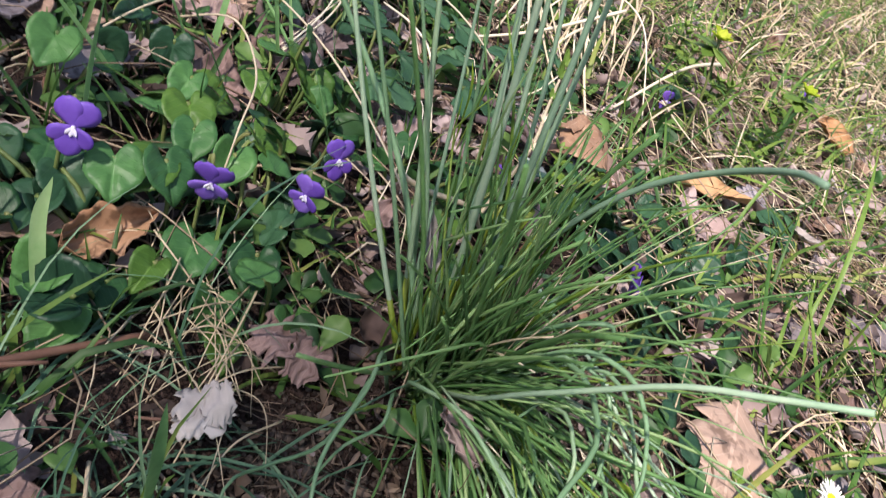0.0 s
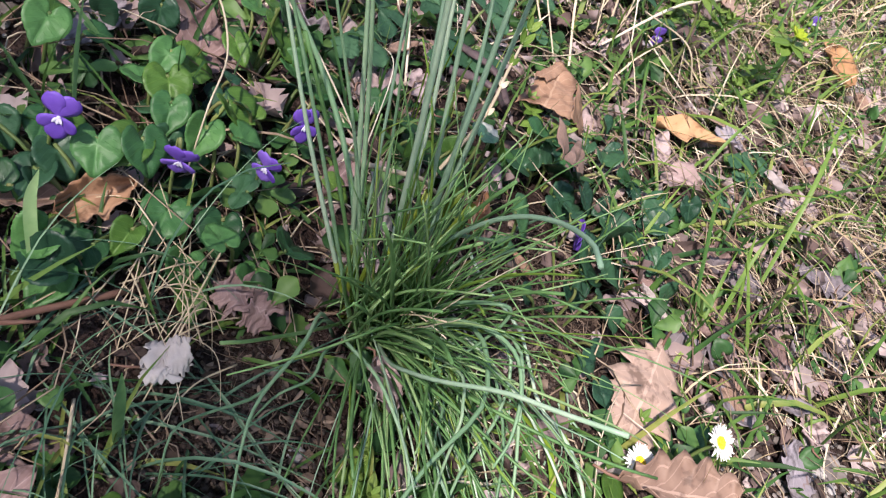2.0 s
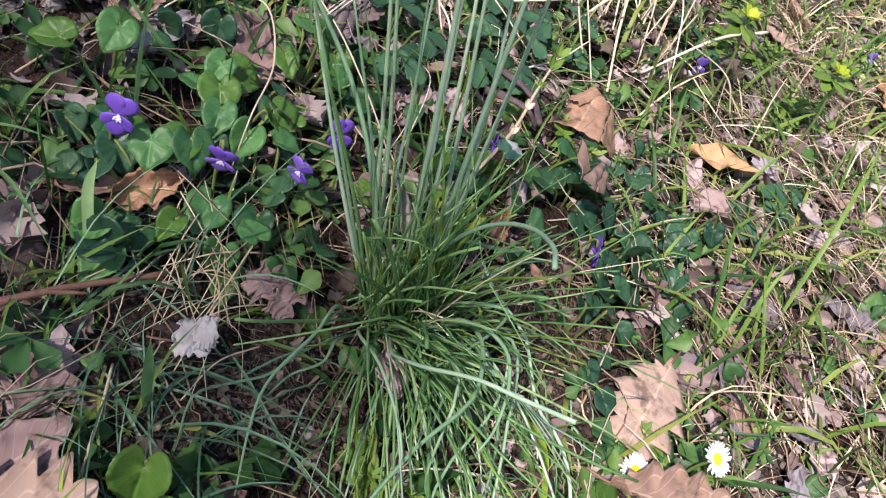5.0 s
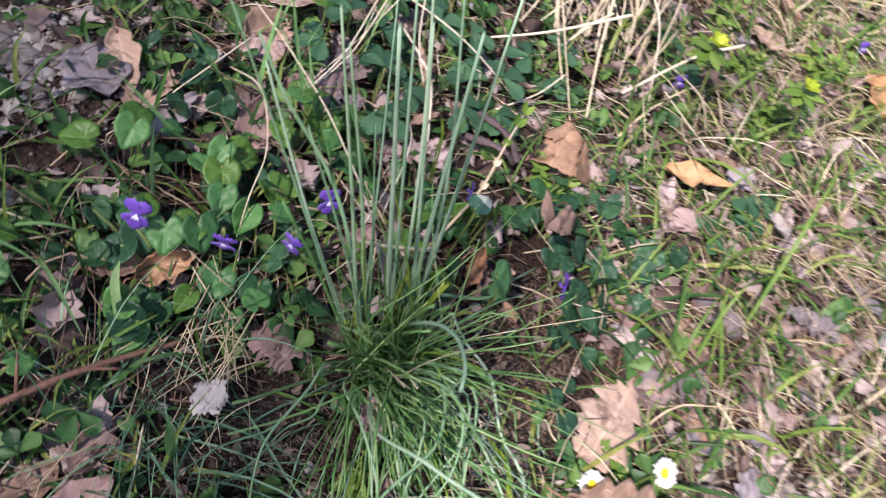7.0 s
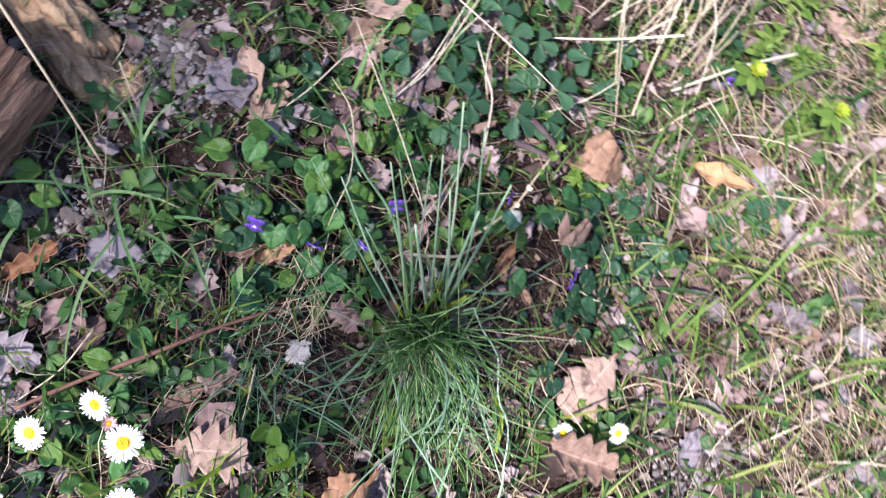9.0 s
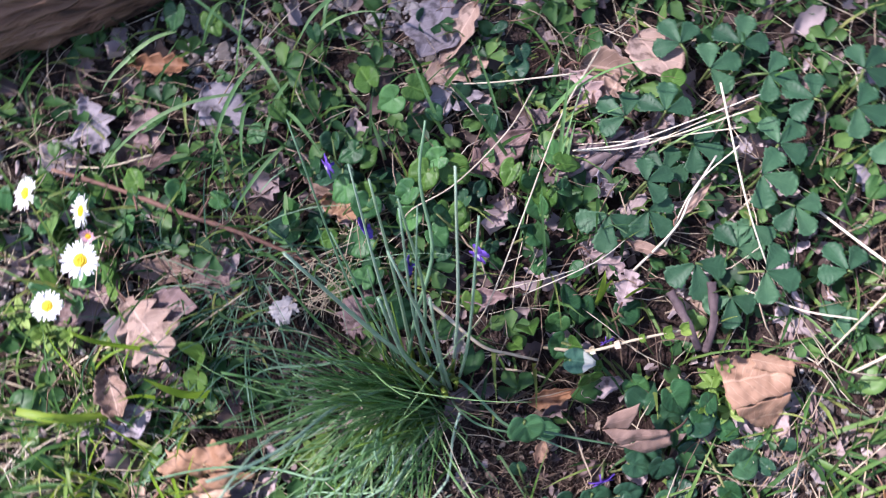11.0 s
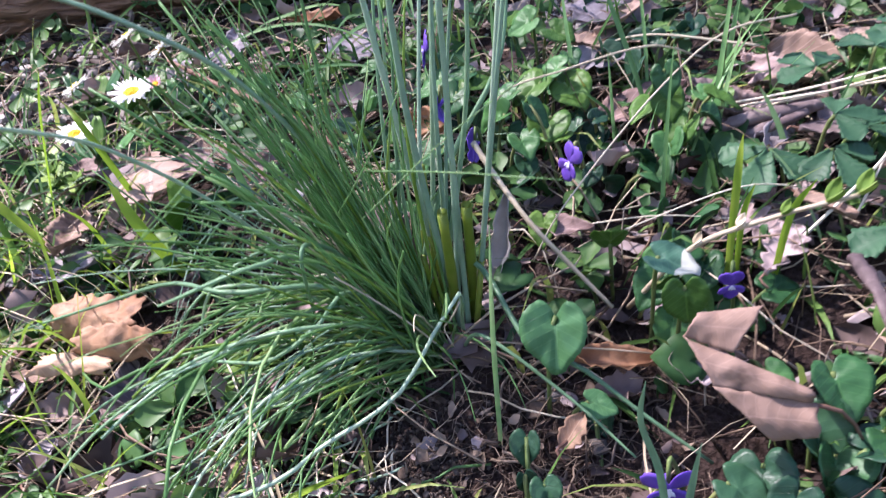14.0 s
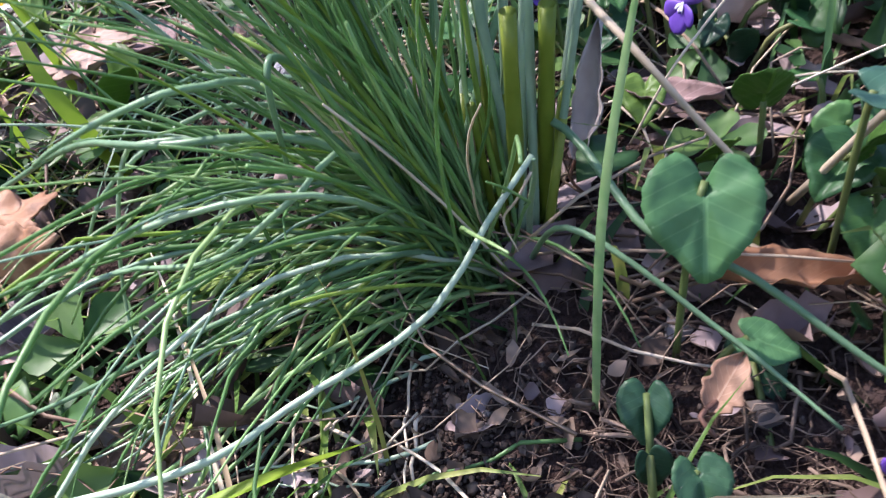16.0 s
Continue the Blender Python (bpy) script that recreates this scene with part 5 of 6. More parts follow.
# ---- twig, dry stalks and sticks ----
def twig():
    t = thing("twig", S, "thin reddish-brown twig lying across the bank", "twig")
    c = curve([(-0.195, -0.214, 0.016), (-0.175, -0.178, 0.013), (-0.154, -0.146, 0.016), (-0.132, -0.110, 0.016), (-0.105, -0.071, 0.008)], 26)
    part("shoot", tube(Geo(), c, [0.0009 + 0.0006 * math.sin(0.3 + 2.6 * k / 25) + (0.0003 if k % 7 == 3 else 0) for k in range(26)], 7), TWIG, t)
    for k, d in ((8, (0.012, 0.004, 0.008)), (15, (-0.008, 0.012, 0.01)), (19, (0.012, 0.006, 0.004))):
        p = c[k]
        part("side_shoot", tube(Geo(), [p, p + Vector(d) * 0.6, p + Vector(d)], [0.001, 0.0008, 0.0005], 5), TWIG, t)


twig()


def bud_twig():
    t = thing("budding_twig", S, "pale twig with swelling green buds at its tip", "twig")
    c = curve([(-0.03, 0.046, 0.008), (-0.0238, 0.0655, 0.045), (-0.0244, 0.088, 0.058), (-0.0244, 0.1095, 0.067)], 18)
    part("shoot", tube(Geo(), c, [0.001 - 0.0004 * k / 17 for k in range(18)], 6), STALK, t)
    for k in (6, 9, 12, 15, 17):
        for s in (-1, 1):
            g = blade_leaf(Geo(), 0.008 if k > 14 else 0.005, 0.0045 if k > 14 else 0.003, oval, 6, 4, 0.4, 0.5, 0, 0, 0.0003, k)
            ob = part("bud", g, SPURGE if k > 11 else STALK, t)
            ob.matrix_local = Matrix.Translation(c[k]) @ turn(0, -45, 90 + 50 * s)


bud_twig()


def stick(pts, w, label):
    n = 6 * len(pts)
    c = curve(pts, n)
    g = Geo()
    v, f = [], []
    for i, p in enumerate(c):
        d = (c[min(i + 1, n - 1)] - c[max(i - 1, 0)]).normalized()
        a = side_of(d)
        b = d.cross(a)
        for j in range(10):
            q = 2 * math.pi * j / 10
            k = w * (1 - 0.25 * i / n) * (1 + 0.45 * noise.noise((math.cos(q) * 1.7 + w * 900, math.sin(q) * 1.7, i * 0.22)) + 0.18 * noise.noise((math.cos(q) * 6, math.sin(q) * 6, i * 0.7)))
            v.append(p + (a * math.cos(q) + b * 0.7 * math.sin(q)) * k)
    for i in range(n - 1):
        for j in range(10):
            k = (j + 1) % 10
            f.append((i * 10 + j, i * 10 + k, i * 10 + 10 + k, i * 10 + 10 + j))
    f += [tuple(range(10))[::-1], tuple(range((n - 1) * 10, n * 10))]
    g.add(v, f, [(i // 10 / n, 0.3) for i in range(n * 10)])
    solo("stick", g, DRY_STEM, S, label, "stick", "broken sticks in the litter")


SPLIT, STOUT = "split greyish-purple stick lying among low plants", "stout purplish-brown dry stem standing beside leaves"
stick([(-0.122, 0.076, 0.014), (-0.126, 0.097, 0.018), (-0.132, 0.12, 0.018)], 0.0034, SPLIT)
stick([(-0.119, 0.087, 0.012), (-0.121, 0.101, 0.016), (-0.127, 0.114, 0.018)], 0.0028, SPLIT)
stick([(-0.136, 0.088, 0.012), (-0.134, 0.1, 0.016), (-0.139, 0.118, 0.018)], 0.0022, SPLIT)
stick([(-0.045, 0.119, 0.02), (-0.034, 0.122, 0.021), (-0.020, 0.125, 0.02), (-0.011, 0.128, 0.012)], 0.0026, STOUT)
stick([(-0.045, 0.142, 0.02), (-0.034, 0.140, 0.021), (-0.020, 0.136, 0.02), (-0.009, 0.131, 0.012)], 0.0026, STOUT)


def stalk(pts, w, label="bent dry straw-coloured grass stalk", mat=None):
    n = 4 + 4 * len(pts)
    c = curve([(p[0], p[1], p[2] + bump(p[0], p[1]) * 0.5) for p in pts], n)
    g = tube(Geo(), c, [0.36 * w * (1.15 - 0.4 * k / n) * (1 + 0.06 * math.sin(k * 2.3)) for k in range(n)], 6)
    solo("dry_stalk", g, mat or STALK, S, label, "straw", "dry grass stalks")


stalk([(-0.187, 0.115, 0.030), (-0.149, 0.082, 0.045), (-0.107, 0.054, 0.045), (-0.062, 0.023, 0.030), (-0.05, 0.01, 0.01)], 0.0012, "long pale straw bending over the violets")
stalk([(-0.128, 0.180, 0.048), (-0.126, 0.121, 0.030), (-0.135, 0.091, 0.015)], 0.0014)
stalk([(-0.12, 0.172, 0.046), (-0.128, 0.13, 0.03), (-0.138, 0.09, 0.016)], 0.001)
stalk([(-0.145, 0.166, 0.050), (-0.079, 0.164, 0.045), (-0.029, 0.177, 0.014)], 0.0014)
stalk([(-0.037, 0.161, 0.012), (-0.019, 0.187, 0.018), (-0.009, 0.209, 0.028)], 0.0015)
stalk([(-0.178, 0.100, 0.020), (-0.182, 0.053, 0.025), (-0.192, 0.024, 0.012)], 0.0014)
stalk([(-0.177, 0.075, 0.015), (-0.148, 0.052, 0.040), (-0.125, 0.018, 0.045), (-0.118, -0.008, 0.040), (-0.115, -0.018, 0.015)], 0.0012, "arched pale straw over the violet leaves")
stalk([(-0.061, 0.041, 0.015), (-0.069, 0.083, 0.03), (-0.082, 0.110, 0.018)], 0.0008)
stalk([(-0.190, -0.153, 0.018), (-0.190, -0.183, 0.016), (-0.199, -0.211, 0.008)], 0.0016, "thick pale straw lying beside a twig")
stalk([(-0.099, -0.114, 0.008), (-0.088, -0.138, 0.012), (-0.079, -0.162, 0.008)], 0.0014)
stalk([(0.057, 0.248, 0.030), (0.080, 0.247, 0.020), (0.120, 0.239, 0.008)], 0.0013)
stalk([(0.098, 0.248, 0.02), (0.078, 0.250, 0.040), (0.049, 0.275, 0.030)], 0.0016)
stalk([(-0.066, -0.009, 0.056), (-0.056, -0.001, 0.050), (-0.038, 0.013, 0.043), (-0.031, 0.026, 0.030), (-0.024, 0.041, 0.016)], 0.0027, "pale flattened straw leaning on the clump")
stalk([(-0.067, 0.021, 0.012), (-0.067, 0.056, 0.018), (-0.070, 0.086, 0.013)], 0.0008)
stalk([(-0.07, 0.124, 0.014), (-0.095, 0.141, 0.040), (-0.108, 0.163, 0.060)], 0.0012)
stalk([(-0.345, -0.03, 0.0), (-0.335, -0.045, 0.12), (-0.29, -0.062, 0.205), (-0.25, -0.076, 0.188), (-0.235, -0.081, 0.168), (-0.215, -0.088, 0.141)], 0.002, "tall dry stalk bent over beside the log", DULL_STRAW)
stalk([(-0.276, -0.017, 0.050), (-0.263, -0.024, 0.030), (-0.259, -0.024, 0.010)], 0.0014)
r = random.Random(19)
for i in range(44):
    k = r.random()
    u, v = -0.118 + 0.036 * k + r.gauss(0, 0.007), -0.04 - 0.045 * k + r.gauss(0, 0.008)
    az, l = math.radians(r.gauss(-72, 42)), r.uniform(0.02, 0.05)
    d = Vector((math.cos(az) * l, math.sin(az) * l, 0)) * 0.5
    stalk([(u - d.x, v - d.y, r.uniform(0.002, 0.02)), (u + r.gauss(0, 0.002), v, r.uniform(0.008, 0.02)), (u + d.x, v + d.y, r.uniform(0.002, 0.012))], r.uniform(0.0004, 0.001), "thin bent pale straw beside the bare soil", PALE_STRAW)
torn_leaf()
dead_leaf(0.1, 0.062, 0.01, -20, 0.038, 0.02, "purplish-grey dead leaf in the grass", 0.1, 0.3, 0, 0, GREYLEAF, 52)
stalk([(-0.134, 0.087, 0.020), (-0.129, 0.115, 0.030), (-0.131, 0.150, 0.040), (-0.134, 0.184, 0.050)], 0.0012)
stalk([(-0.134, 0.089, 0.018), (-0.126, 0.121, 0.030), (-0.131, 0.159, 0.035)], 0.001)
stalk([(-0.060, 0.103, 0.01), (-0.077, 0.128, 0.030), (-0.092, 0.140, 0.035), (-0.111, 0.160, 0.030)], 0.0018, "arched dry flower stalk")
dead_leaf(0.024, 0.031, 0.012, 153, 0.016, 0.009, "narrow tan strip of dead leaf on bare soil", 0.1, 0.4, 0, 0, TAWNY, 58)
dead_leaf(-0.07, 0.113, 0.022, 60, 0.026, 0.008, "narrow pale shrivelled leaf", 0.2, 0.8, 0, 0, OAK, 54)
dead_leaf(-0.09, 0.143, 0.03, 125, 0.03, 0.006, "narrow pale shrivelled leaf", 0.2, 0.8, 0, 0, OAK, 55)
dead_leaf(-0.173, 0.102, 0.012, 30, 0.035, 0.026, "purplish-brown broken dead leaf", 0.2, 0.5, 0, 0, DEAD, 56, True)
dead_leaf(-0.165, 0.115, 0.014, 120, 0.03, 0.02, "purplish-brown broken dead leaf", 0.2, 0.5, 0, 0, OAK, 57, True)
r = random.Random(23)
for i in range(15):
    l = r.uniform(0.018, 0.036)
    dead_leaf(-0.128 + r.gauss(0, 0.016), 0.102 + r.gauss(0, 0.018), r.uniform(0.008, 0.02), r.uniform(0, 360), l, l * r.uniform(0.4, 0.8), "purplish-brown broken dead leaf", r.gauss(0.2, 0.3), r.gauss(0.5, 0.3), 0, r.gauss(0, 18), (DEAD, GREYLEAF, DRY_STEM)[i % 3], 400 + i, r.random() < 0.15, r.gauss(0, 0.4))
stalk([(-0.01, -0.14, 0.014), (0.03, -0.15, 0.014), (0.05, -0.17, 0.008)], 0.0008)
r = random.Random(11)
for i in range(34):
    u, v = r.gauss(-0.012, 0.022), r.gauss(0.3, 0.034)
    az, l = math.radians(r.gauss(-75, 32)), r.uniform(0.04, 0.1)
    d = Vector((math.cos(az) * l, math.sin(az) * l, 0))
    stalk([(u - d.x * 0.5, v - d.y * 0.5, r.uniform(0.03, 0.075)), (u, v, r.uniform(0.02, 0.05)), (u + d.x * 0.5, v + d.y * 0.5, r.uniform(0.006, 0.012))], r.uniform(0.0014, 0.0034), "bleached dry stalk in a tangled heap")


# ---- leafy plants ----
def strawberry(u, v, leaves, label="toothed three-part leaves of a low dark green plant"):
    t = thing("strawberry_plant", at(u, v), label, "plant", "toothed-leaf plants")
    for x, y, h, size, az, tip in leaves:
        size *= 0.78
        p = Vector((x - u, y - v, h))
        for k in (-1, 0, 1):
            m = Matrix.Translation(p) @ turn(0, tip, az + 68 * k) @ Matrix.Translation((size * 0.06, 0, 0))
            leaf = part("leaflet", blade_leaf(Geo(), size * (1.0 if k == 0 else 0.85), size * 0.78, toothed, 45, 6, -0.15, 0.2, size * 0.03, 0.2, 0.0004, k + size * 999, m), TOOTHED, t)
        part("leaf_stalk", tube(Geo(), curve([(p.x * 0.3, p.y * 0.3, -0.004), p * 0.7 + Vector((0, 0, 0.004)), p], 7), [0.0008] * 7, 5), STEM, t)


strawberry(-0.1, 0.11, [(-0.093, 0.096, 0.028, 0.026, -20, 10), (-0.105, 0.119, 0.034, 0.02, 100, 8), (-0.090, 0.117, 0.03, 0.022, 30, 14), (-0.11, 0.132, 0.024, 0.02, 140, 8)])
strawberry(-0.135, 0.135, [(-0.139, 0.137, 0.042, 0.022, 160, 10), (-0.144, 0.118, 0.03, 0.022, 220, 8), (-0.12, 0.15, 0.03, 0.022, 60, 10)])
strawberry(-0.09, 0.178, [(-0.095, 0.180, 0.034, 0.026, 60, 8), (-0.11, 0.195, 0.03, 0.024, 120, 8), (-0.075, 0.195, 0.028, 0.022, 20, 10), (-0.07, 0.17, 0.026, 0.022, -20, 12)])
strawberry(-0.05, 0.15, [(-0.057, 0.136, 0.022, 0.026, 0, 12), (-0.044, 0.168, 0.03, 0.025, 60, 8), (-0.035, 0.15, 0.02, 0.022, -10, 14), (-0.06, 0.16, 0.022, 0.022, 140, 8)])
strawberry(-0.16, 0.17, [(-0.16, 0.17, 0.03, 0.024, 100, 8), (-0.17, 0.19, 0.03, 0.024, 150, 8), (-0.15, 0.2, 0.03, 0.022, 60, 8), (-0.18, 0.16, 0.025, 0.022, 200, 8)])
strawberry(-0.12, 0.24, [(-0.12, 0.24, 0.03, 0.024, 60, 8), (-0.1, 0.255, 0.03, 0.024, 20, 8), (-0.14, 0.25, 0.03, 0.022, 120, 8), (-0.13, 0.22, 0.03, 0.022, 230, 8)])
strawberry(-0.03, 0.225, [(-0.035, 0.215, 0.022, 0.022, 200, 8), (-0.02, 0.235, 0.024, 0.022, 60, 8), (-0.015, 0.21, 0.02, 0.02, -30, 10)])
strawberry(0.06, 0.3, [(0.068, 0.298, 0.022, 0.02, -40, 10), (0.05, 0.31, 0.022, 0.02, 90, 10), (0.085, 0.315, 0.02, 0.018, 20, 10)])
strawberry(0.14, 0.212, [(0.141, 0.214, 0.018, 0.02, -40, 10), (0.15, 0.2, 0.016, 0.018, -80, 10), (0.155, 0.222, 0.016, 0.018, 30, 10)])
strawberry(0.125, 0.18, [(0.122, 0.184, 0.014, 0.017, -60, 10), (0.13, 0.17, 0.014, 0.017, -20, 10)])


def spurge(u, v, h, n=3, size=0.018, label="leafy yellow-green spurge shoots with whorled leaves"):
    r = random.Random(int((u + 3) * 9000 + v * 777))
    t = thing("spurge_plant", at(u, v), label, "plant", "yellow-green plants")
    for k in range(n):
        x, y = r.uniform(-0.02, 0.02) * (k > 0), r.uniform(-0.02, 0.02) * (k > 0)
        top = Vector((x, y, h * r.uniform(0.8, 1.1)))
        part("shoot", tube(Geo(), curve([(x * 0.4, y * 0.4, -0.004), (x * 0.8, y * 0.8, h * 0.5), top], 6), [0.0009] * 6, 5), STEM, t)
        for w in range(3):
            for j in range(5):
                m = Matrix.Translation(top * (1 - 0.22 * w)) @ turn(0, -48 + 26 * w + r.uniform(-8, 8), 72 * j + 30 * w + r.uniform(-10, 10))
                s = size * (0.4 + 0.2 * w) * r.uniform(0.7, 1.15)
                part("leaf", blade_leaf(Geo(), s, s * 0.45, oval, 7, 4, -0.2, 0.2, 0, 0, 0.0003, j, m), SPURGE, t)



def spurge_head(u, v, h, size=0.017):
    """A tall shoot with a wide whorl of soft leaves round a bright yellow-green cup."""
    r = random.Random(int((u + 3) * 5000 + v * 555))
    t = thing("spurge_plant", at(u, v), "tall spurge shoot with a bright yellow-green crown", "plant", "yellow-green plants")
    top = Vector((-0.3 * h, 0.05 * h, h))
    part("shoot", tube(Geo(), curve([(0, 0, -0.004), top * 0.5 + Vector((0.003, 0, 0)), top], 9), [0.0011 - 0.00004 * k for k in range(9)], 6), STEM, t)
    for k in range(7):
        m = Matrix.Translation(top - Vector((0, 0, 0.006 + 0.002 * (k % 2)))) @ turn(0, r.uniform(-12, 14), 51 * k + r.uniform(-10, 10))
        part("leaf", blade_leaf(Geo(), size * r.uniform(0.85, 1.15), size * 0.55, oval, 9, 4, -0.25, 0.15, 0.0006, 0, 0.0003, k, m), SPURGE, t)
    for k in range(9):
        m = Matrix.Translation(top - Vector((0, 0, 0.001))) @ turn(0, r.uniform(-48, -24), 40 * k + r.uniform(-8, 8))
        part("bract", blade_leaf(Geo(), size * 0.5, size * 0.34, oval, 6, 4, -0.2, 0.3, 0.0003, 0, 0.0003, k, m), CUP, t, "yellow-green bract")


spurge_head(0.087, 0.253, 0.078)
spurge_head(0.159, 0.279, 0.07, 0.016)
spurge(0.09, 0.389, 0.04)
spurge(0.108, 0.346, 0.03)
spurge(0.179, 0.41, 0.03, 4)
spurge(0.133, 0.293, 0.018, 4, 0.011)
spurge(0.08, 0.33, 0.035, 3)
spurge(0.148, 0.31, 0.03, 3)
spurge(0.02, 0.122, 0.018, 3, 0.015, "bright green young weed beside an oak leaf")
spurge(-0.02, 0.34, 0.03, 3, 0.02)
spurge(0.11, -0.005, 0.014, 3, 0.016, "bright green young weed beside an oak leaf")
spurge(-0.1, -0.235, 0.016, 3, 0.02, "bright green young weed in the grass")
spurge(0.0, -0.095, 0.012, 3, 0.015, "bright green young weed in the grass")


def wide_blade(pts, w, label="broad green grass blade", mat=None):
    n = 4 + 4 * len(pts)
    c = curve(pts, n)
    g = ribbon(Geo(), c, [w * (0.75 + 0.25 * math.sin(math.pi * k / n)) * (1 - (k / (n - 1)) ** 4) + 0.0002 for k in range(n)], 0.35, 0.6)
    solo("grass_blade", g, mat or FINE, S, label, "grass", "broad grass blades")


BRIGHT = "backlit yellow-green grass blade"
wide_blade([(-0.046, 0.080, 0.0), (-0.055, 0.081, 0.045), (-0.061, 0.082, 0.060)], 0.0026, BRIGHT, GRASSY)
wide_blade([(-0.048, 0.083, 0.0), (-0.054, 0.084, 0.03), (-0.057, 0.087, 0.042)], 0.002, BRIGHT, GRASSY)
wide_blade([(-0.046, 0.095, 0.0), (-0.049, 0.098, 0.035), (-0.05, 0.104, 0.05)], 0.0024, BRIGHT, GRASSY)
wide_blade([(0.026, 0.007, 0.0), (0.018, 0.010, 0.05), (0.031, 0.019, 0.11)], 0.0016)
wide_blade([(0.058, 0.06, 0.0), (0.052, 0.057, 0.04), (0.047, 0.052, 0.058), (0.05, 0.053, 0.08)], 0.0021, mat=BLUE_BLADE)
wide_blade([(0.058, 0.062, 0.0), (0.053, 0.064, 0.030), (0.05, 0.066, 0.055)], 0.002, mat=BLUE_BLADE)
wide_blade([(0.126, 0.071, 0.002), (0.104, 0.097, 0.040), (0.097, 0.103, 0.055)], 0.0024, mat=GRASS)
wide_blade([(0.167, 0.121, 0.002), (0.162, 0.163, 0.050), (0.165, 0.220, 0.080)], 0.0026, mat=LIT_GRASS)
wide_blade([(0.153, 0.077, 0.0), (0.135, 0.096, 0.030), (0.128, 0.104, 0.045)], 0.0024, mat=LIT_GRASS)
wide_blade([(-0.082, -0.118, 0.002), (-0.084, -0.121, 0.030), (-0.087, -0.119, 0.050)], 0.005)
wide_blade([(-0.130, -0.085, 0.002), (-0.141, -0.076, 0.030), (-0.142, -0.072, 0.045)], 0.004)
wide_blade([(-0.073, -0.225, 0.0), (-0.081, -0.201, 0.060), (-0.089, -0.195, 0.080)], 0.0026, BRIGHT, GRASSY)
wide_blade([(-0.075, -0.17, 0.0), (-0.084, -0.185, 0.050), (-0.093, -0.197, 0.060)], 0.0028, BRIGHT, GRASSY)
wide_blade([(-0.049, -0.234, 0.0), (-0.050, -0.233, 0.050)], 0.005, BRIGHT, GRASSY)
wide_blade([(-0.058, -0.238, 0.045), (-0.049, -0.217, 0.040), (-0.045, -0.195, 0.002)], 0.005, BRIGHT, GRASSY)
wide_blade([(-0.045, -0.14, 0.0), (-0.048, -0.152, 0.030), (-0.06, -0.165, 0.05)], 0.005, BRIGHT, GRASSY)
wide_blade([(0.065, -0.07, 0.012), (0.055, -0.05, 0.016), (0.04, -0.035, 0.008)], 0.003, BRIGHT, GRASSY)
r = random.Random(21)
for i in range(66):
    u, v = r.gauss(-0.005, 0.05), r.gauss(-0.2, 0.045)
    if u < -0.07 or v > -0.13:
        continue
    wide_blade(flop((u, v, 0.0), UP + Vector((r.gauss(0.2, 0.4), r.gauss(0, 0.4), 0)), r.uniform(0.03, 0.06), r.uniform(0.3, 1.4), 5, 0.02, r), r.uniform(0.0008, 0.002), BRIGHT, GRASSY)
for i in range(16):
    u, v = r.gauss(-0.235, 0.03), r.gauss(-0.08, 0.03)
    wide_blade(flop((u, v, 0.0), UP + Vector((r.gauss(0.3, 0.5), r.gauss(-0.1, 0.5), 0)), r.uniform(0.05, 0.11), r.uniform(0.6, 1.8), 6, 0.02, r), r.uniform(0.0013, 0.0028))


for i in range(18):
    u, v = r.gauss(-0.135, 0.03), r.gauss(0.075, 0.03)
    wide_blade(flop((u, v, 0.0), UP + Vector((r.gauss(0.1, 0.25), r.gauss(0, 0.25), 0)), r.uniform(0.04, 0.09), r.uniform(0.2, 1.0), 6, 0.02, r), r.uniform(0.001, 0.0026))
for i in range(26):
    u, v = r.uniform(0.08, 0.3), r.uniform(0.03, 0.4)
    wide_blade(flop((u, v, 0.0), UP + Vector((r.gauss(0.1, 0.3), r.gauss(0, 0.3), 0)), r.uniform(0.035, 0.075), r.uniform(0.3, 1.4), 6, 0.02, r), r.uniform(0.0014, 0.0028), mat=(LIT_GRASS, GRASS)[i % 2])


# ---- loose cover of the bank, uncountable ----
def spot(u, v, cu, cv, s):
    return math.exp(-((u - cu) ** 2 + (v - cv) ** 2) / (2 * s * s))


def bare(u, v):
    return max(min(1, 1.3 * spot(u, v, -0.045, -0.088, 0.027)), 0.75 * spot(u, v, -0.19, -0.33, 0.05),  0.85 * spot(u, v, -0.27, 0.03, 0.03), 0.8 * spot(u, v, -0.265, -0.115, 0.03), min(1, 1.4 * spot(u, v, 0.037, 0.022, 0.027)), 0.55 * spot(u, v, 0.046, -0.028, 0.02), 0.8 * spot(u, v, 0.208, 0.011, 0.025))


def scatter(count, r, weight):
    """Random places over the bank, thinner far off, kept by weight."""
    out = []
    while len(out) < count:
        far = r.random() < 0.42
        u, v = (r.uniform(-0.55, 0.65), r.uniform(-0.6, 1.55)) if far else (r.uniform(-0.42, 0.36), r.uniform(-0.5, 0.55))
        if r.random() < weight(u, v) and (r.random() < 0.12 or not any((u - a) ** 2 + (v - b) ** 2 < q * q for a, b, q in KEEP)):
            out.append((u, v))
    return out


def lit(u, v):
    """The sunlit, drier part of the bank downhill and beyond the clump."""
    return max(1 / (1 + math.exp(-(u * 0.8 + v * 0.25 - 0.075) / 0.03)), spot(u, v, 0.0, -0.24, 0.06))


def green(u, v):
    return max(0, 0.4 + 0.3 * lit(u, v) - 0.3 * lit(u, v) * lit(u - 0.05, v - 0.15) + 0.6 * spot(u, v, -0.02, -0.17, 0.06) + 0.5 * spot(u, v, -0.13, -0.2, 0.07) + 0.3 * spot(u, v, -0.22, -0.08, 0.06)) * (1 - bare(u, v))


